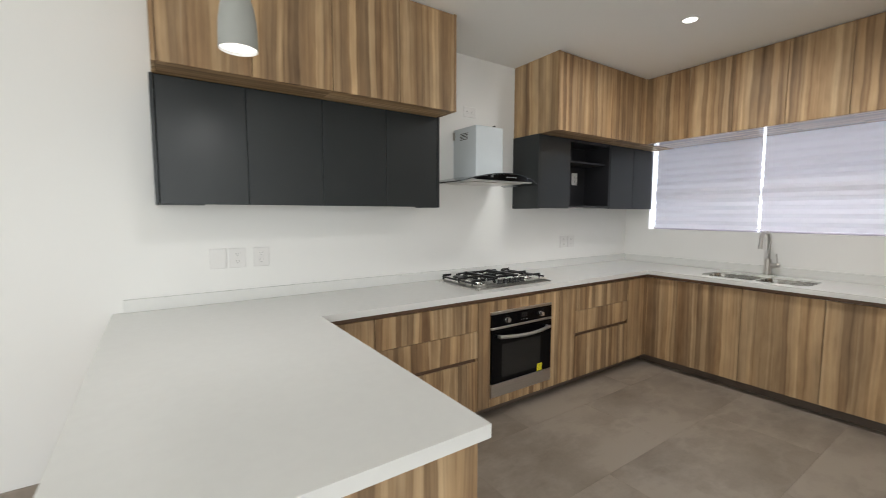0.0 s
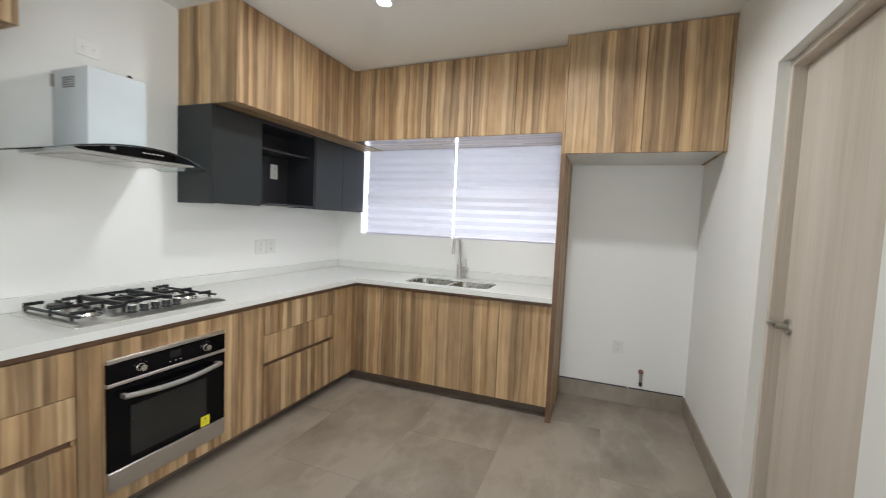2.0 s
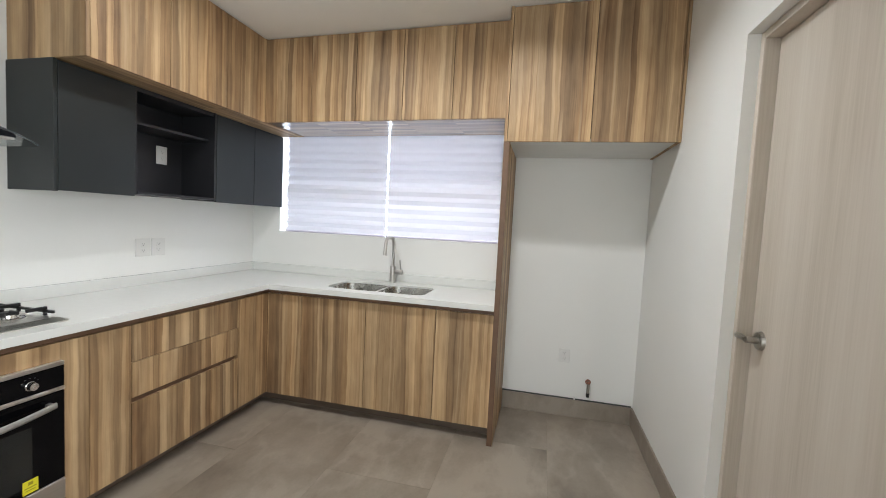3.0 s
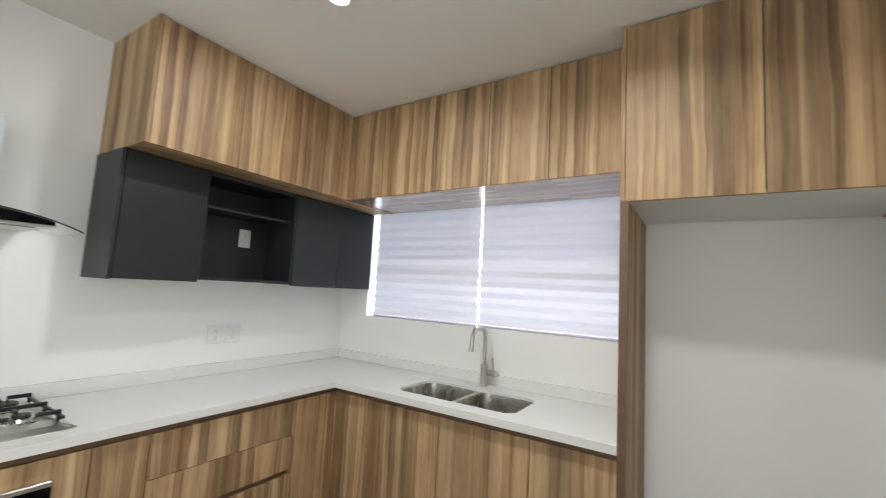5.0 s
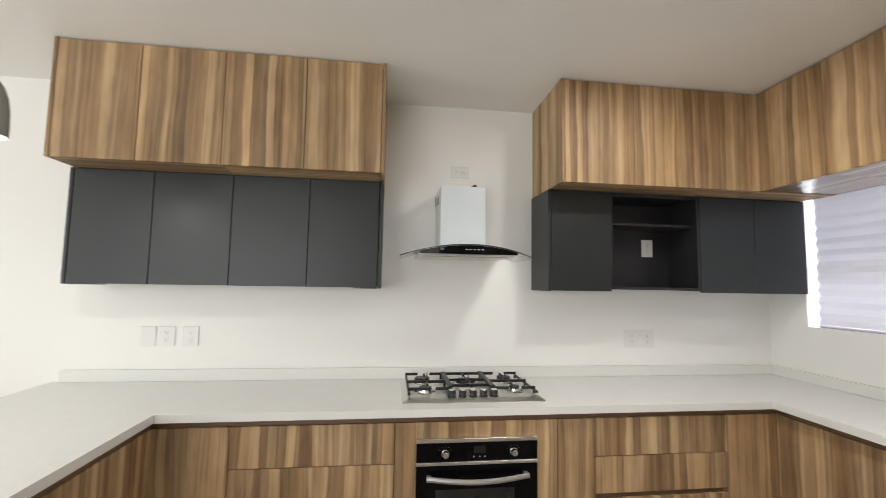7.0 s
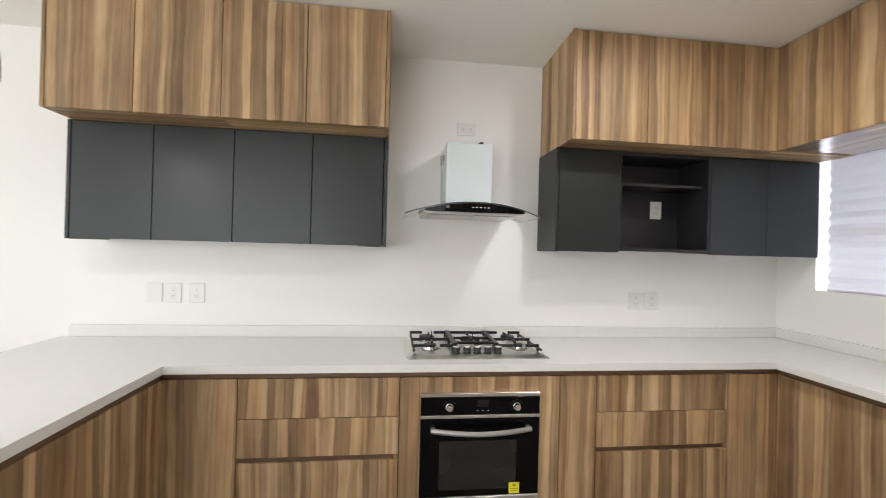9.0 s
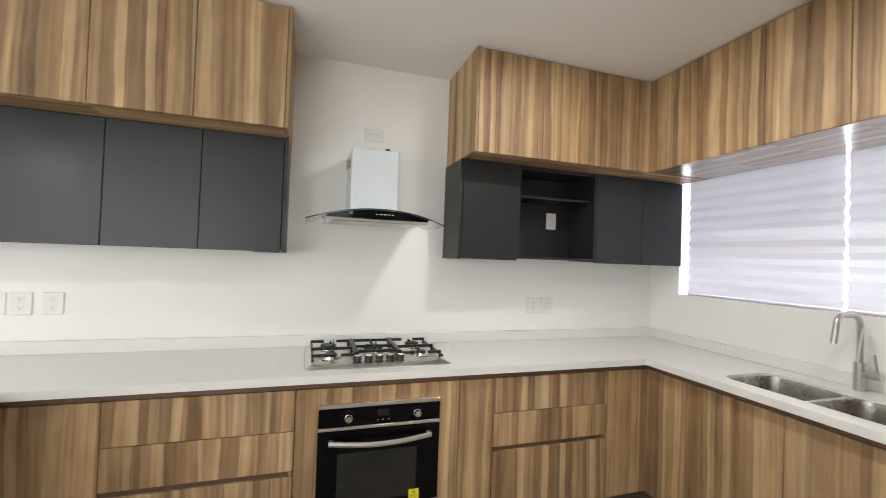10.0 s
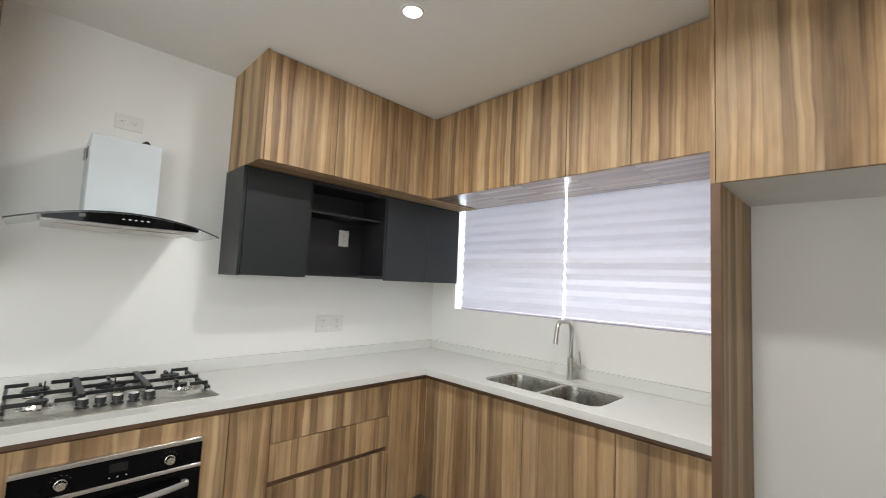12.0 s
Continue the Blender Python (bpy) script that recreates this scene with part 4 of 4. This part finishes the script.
part("base_board", one(-1.3445, -0.7875, BF + 0.006, -0.0205, 1.476, 1.492), BLACK_IN, u)
part("top_board", one(-1.3445, -0.7875, BF + 0.012, -0.0205, BT - 0.024, BT), BLACK_IN, u)
part("shelf", one(-1.344, -0.788, BF + 0.05, -0.021, 1.876, 1.892), BLACK_IN, u)


# ---- wall plates ----
def plate(kind, face, a, z, w, h, label, depth=0.0, group="wall sockets"):
    """A wall plate centred at a, z; face 'n' on the north wall, 'e' on the east wall."""
    p = thing("wall_socket" if kind != "blank" else "blank_wall_plate", (a, -depth, z - h / 2) if face == "n" else (-depth, a, z - h / 2), label, "socket" if kind != "blank" else "wall plate", group)

    def slab(bm, u0, u1, v0, v1, out0, out1, bev=0.0):
        if face == "n":
            box(bm, a + u0, a + u1, -depth - out1, -depth - out0, z + v0, z + v1, bev)
        else:
            box(bm, -depth - out1, -depth - out0, a - u1, a - u0, z + v0, z + v1, bev)
        return bm

    part("cover_plate", slab(ebm(), -w / 2, w / 2, -h / 2, h / 2, 0, 0.006, 0.002), PLATE, p)
    if kind == "blank":
        return
    for s in (-1, 1):
        du, dv = ((0.0, s * 0.021) if kind == "v" else (s * 0.024, 0.0))
        bm = slab(ebm(), du - 0.0165, du + 0.0165, dv - 0.0155, dv + 0.0155, 0.006, 0.0078, 0.0008)
        r = part("receptacle", bm, PLATE, p)
        bm = ebm()
        if kind == "v":
            slab(bm, du - 0.008, du - 0.006, dv - 0.001, dv + 0.008, 0.0078, 0.0081)
            slab(bm, du + 0.006, du + 0.008, dv - 0.001, dv + 0.008, 0.0078, 0.0081)
            slab(bm, du - 0.0025, du + 0.0025, dv - 0.010, dv - 0.005, 0.0078, 0.0081)
        else:
            slab(bm, du - 0.001, du + 0.008, dv + 0.006, dv + 0.008, 0.0078, 0.0081)
            slab(bm, du - 0.001, du + 0.008, dv - 0.008, dv - 0.006, 0.0078, 0.0081)
            slab(bm, du - 0.010, du - 0.005, dv - 0.0025, dv + 0.0025, 0.0078, 0.0081)
        part("slots", bm, PIN_SLOT, r)


plate("blank", "n", -4.094, 1.156, 0.086, 0.116, "blank white wall plate above the worktop")
plate("v", "n", -3.992, 1.156, 0.092, 0.116, "white double socket above the worktop")
plate("v", "n", -3.860, 1.156, 0.088, 0.116, "white double socket above the worktop")
plate("v", "n", -1.062, 1.142, 0.104, 0.116, "white double socket near the corner")
plate("v", "n", -0.950, 1.142, 0.104, 0.116, "white double socket near the corner")
plate("h", "n", -2.253, 2.230, 0.120, 0.080, "white socket plate above the hood chimney")
plate("v", "n", -0.948, 1.756, 0.080, 0.118, "white double socket inside the charcoal niche", 0.020)
plate("v", "e", -2.752, 0.458, 0.080, 0.100, "white double socket in the fridge niche", 0.05)


def water_valve():
    y, z = -2.933, 0.235
    v = thing("water_valve", (-0.06, y, z - 0.06), "small capped water outlet on the niche wall", "valve")
    part("escutcheon", tube(ebm(), (-0.05, y, z + 0.045), (-0.056, y, z + 0.045), 0.020, segs=18), COPPER, v, smooth=True)
    bm = ebm()
    tube(bm, (-0.056, y, z + 0.045), (-0.080, y, z + 0.045), 0.011, segs=14)
    tube(bm, (-0.076, y, z + 0.055), (-0.076, y, z - 0.03), 0.011, segs=14)
    part("body", bm, SATIN, v, smooth=True)
    part("handle", one(-0.092, -0.080, y - 0.012, y + 0.012, z + 0.040, z + 0.058, bevel=0.003), COPPER, v)
    part("outlet", tube(ebm(), (-0.076, y, z - 0.03), (-0.076, y, z - 0.060), 0.013, 0.011, segs=14), KNOB_BLACK, v, smooth=True)


water_valve()
bm = ebm()
tube(bm, (-0.05, -2.843, 0.150), (-0.072, -2.843, 0.145), 0.006, segs=12)
tagged(part("pipe_stub", bm, PLATE, None, smooth=True), "short white pipe stub above the baseboard", "pipe")


# ---- lamps ----
def downlight(x, y):
    d = thing("downlight", (x, y, ceiling_at(y)), "lit round recessed ceiling downlight", "ceiling light", "ceiling downlights")
    bm = ebm()
    lathe(bm, (x, y, ceiling_at(y)), [(0.056, 0.001), (0.055, -0.004), (0.043, -0.006), (0.041, -0.002)], 36)
    part("trim", bm, LED_TRIM, d, smooth=True)
    bm = ebm()
    lathe(bm, (x, y, ceiling_at(y)), [(0.0408, -0.003), (0.0005, -0.003)], 36)
    part("led_disc", bm, LED, d)


for dx, dy, watts, beam in DOWNLIGHTS:
    downlight(dx, dy)


def pendant(x, y, z):
    p = thing("pendant_lamp", (x, y, z), "lit bell-shaped matt grey pendant over the peninsula", "pendant lamp")
    outer = [(0.062, 0.0), (0.0635, 0.004), (0.0630, 0.05), (0.060, 0.100), (0.053, 0.145), (0.042, 0.180), (0.027, 0.202), (0.012, 0.210)]
    bm = ebm()
    lathe(bm, (x, y, z), outer, 40)
    part("shade", bm, PEND_GREY, p, smooth=True)
    bm = ebm()
    lathe(bm, (x, y, z), [(0.062, 0.0), (0.060, 0.004), (0.059, 0.03)], 40)
    part("shade_lining", bm, plain("white_lining", (0.85, 0.85, 0.84, 1), 0.5), p, smooth=True)
    bm = ebm()
    lathe(bm, (x, y, z), [(0.0588, 0.010), (0.0005, 0.010)], 40)
    part("diffuser", bm, PEND_IN, p)
    part("cap", tube(ebm(), (x, y, z + 0.208), (x, y, z + 0.228), 0.010, 0.008, 16), PLATE, p, smooth=True)
    part("cord", tube(ebm(), (x, y, z + 0.228), (x, y, ceiling_at(y) - 0.02), 0.0032, segs=10), CORD, p)
    part("ceiling_rose", tube(ebm(), (x, y, ceiling_at(y) - 0.022), (x, y, ceiling_at(y)), 0.045, 0.05, 28), PEND_GREY, p, smooth=True)


pendant(-4.113, -1.074, 1.985)

# ---- floor tiles ----
TW, TL, J = 0.60, 1.20, 0.0006
tile_mesh = {}


def tile_data(w, l):
    key = (round(w, 4), round(l, 4))
    if key not in tile_mesh:
        bm = one(-w / 2, w / 2, -l / 2, l / 2, -0.006, 0.0, bevel=0.0004)
        me = bpy.data.meshes.new("tile")
        bm.to_mesh(me)
        bm.free()
        me.materials.append(TILE)
        tile_mesh[key] = me
    return tile_mesh[key]


row = 0
y = -0.25
while y > FAR_S:
    y0, y1 = max(y - TW, FAR_S), y
    x = 0.0 + (0.6 if row % 2 else 0.0)
    while x > WEST:
        x0, x1 = max(x - TL, WEST), min(x, 0.0)
        if x1 - x0 > 0.02 and not (y1 < SOUTH - 0.1 and x0 > CORNER):
            t = new("tile", tile_data(x1 - x0 - 2 * J, y1 - y0 - 2 * J))
            t.parent = floor
            t.location = Vector(((x0 + x1) / 2, (y0 + y1) / 2, 0.0)) - PLACE[floor]
        x -= TL
    y -= TW
    row += 1
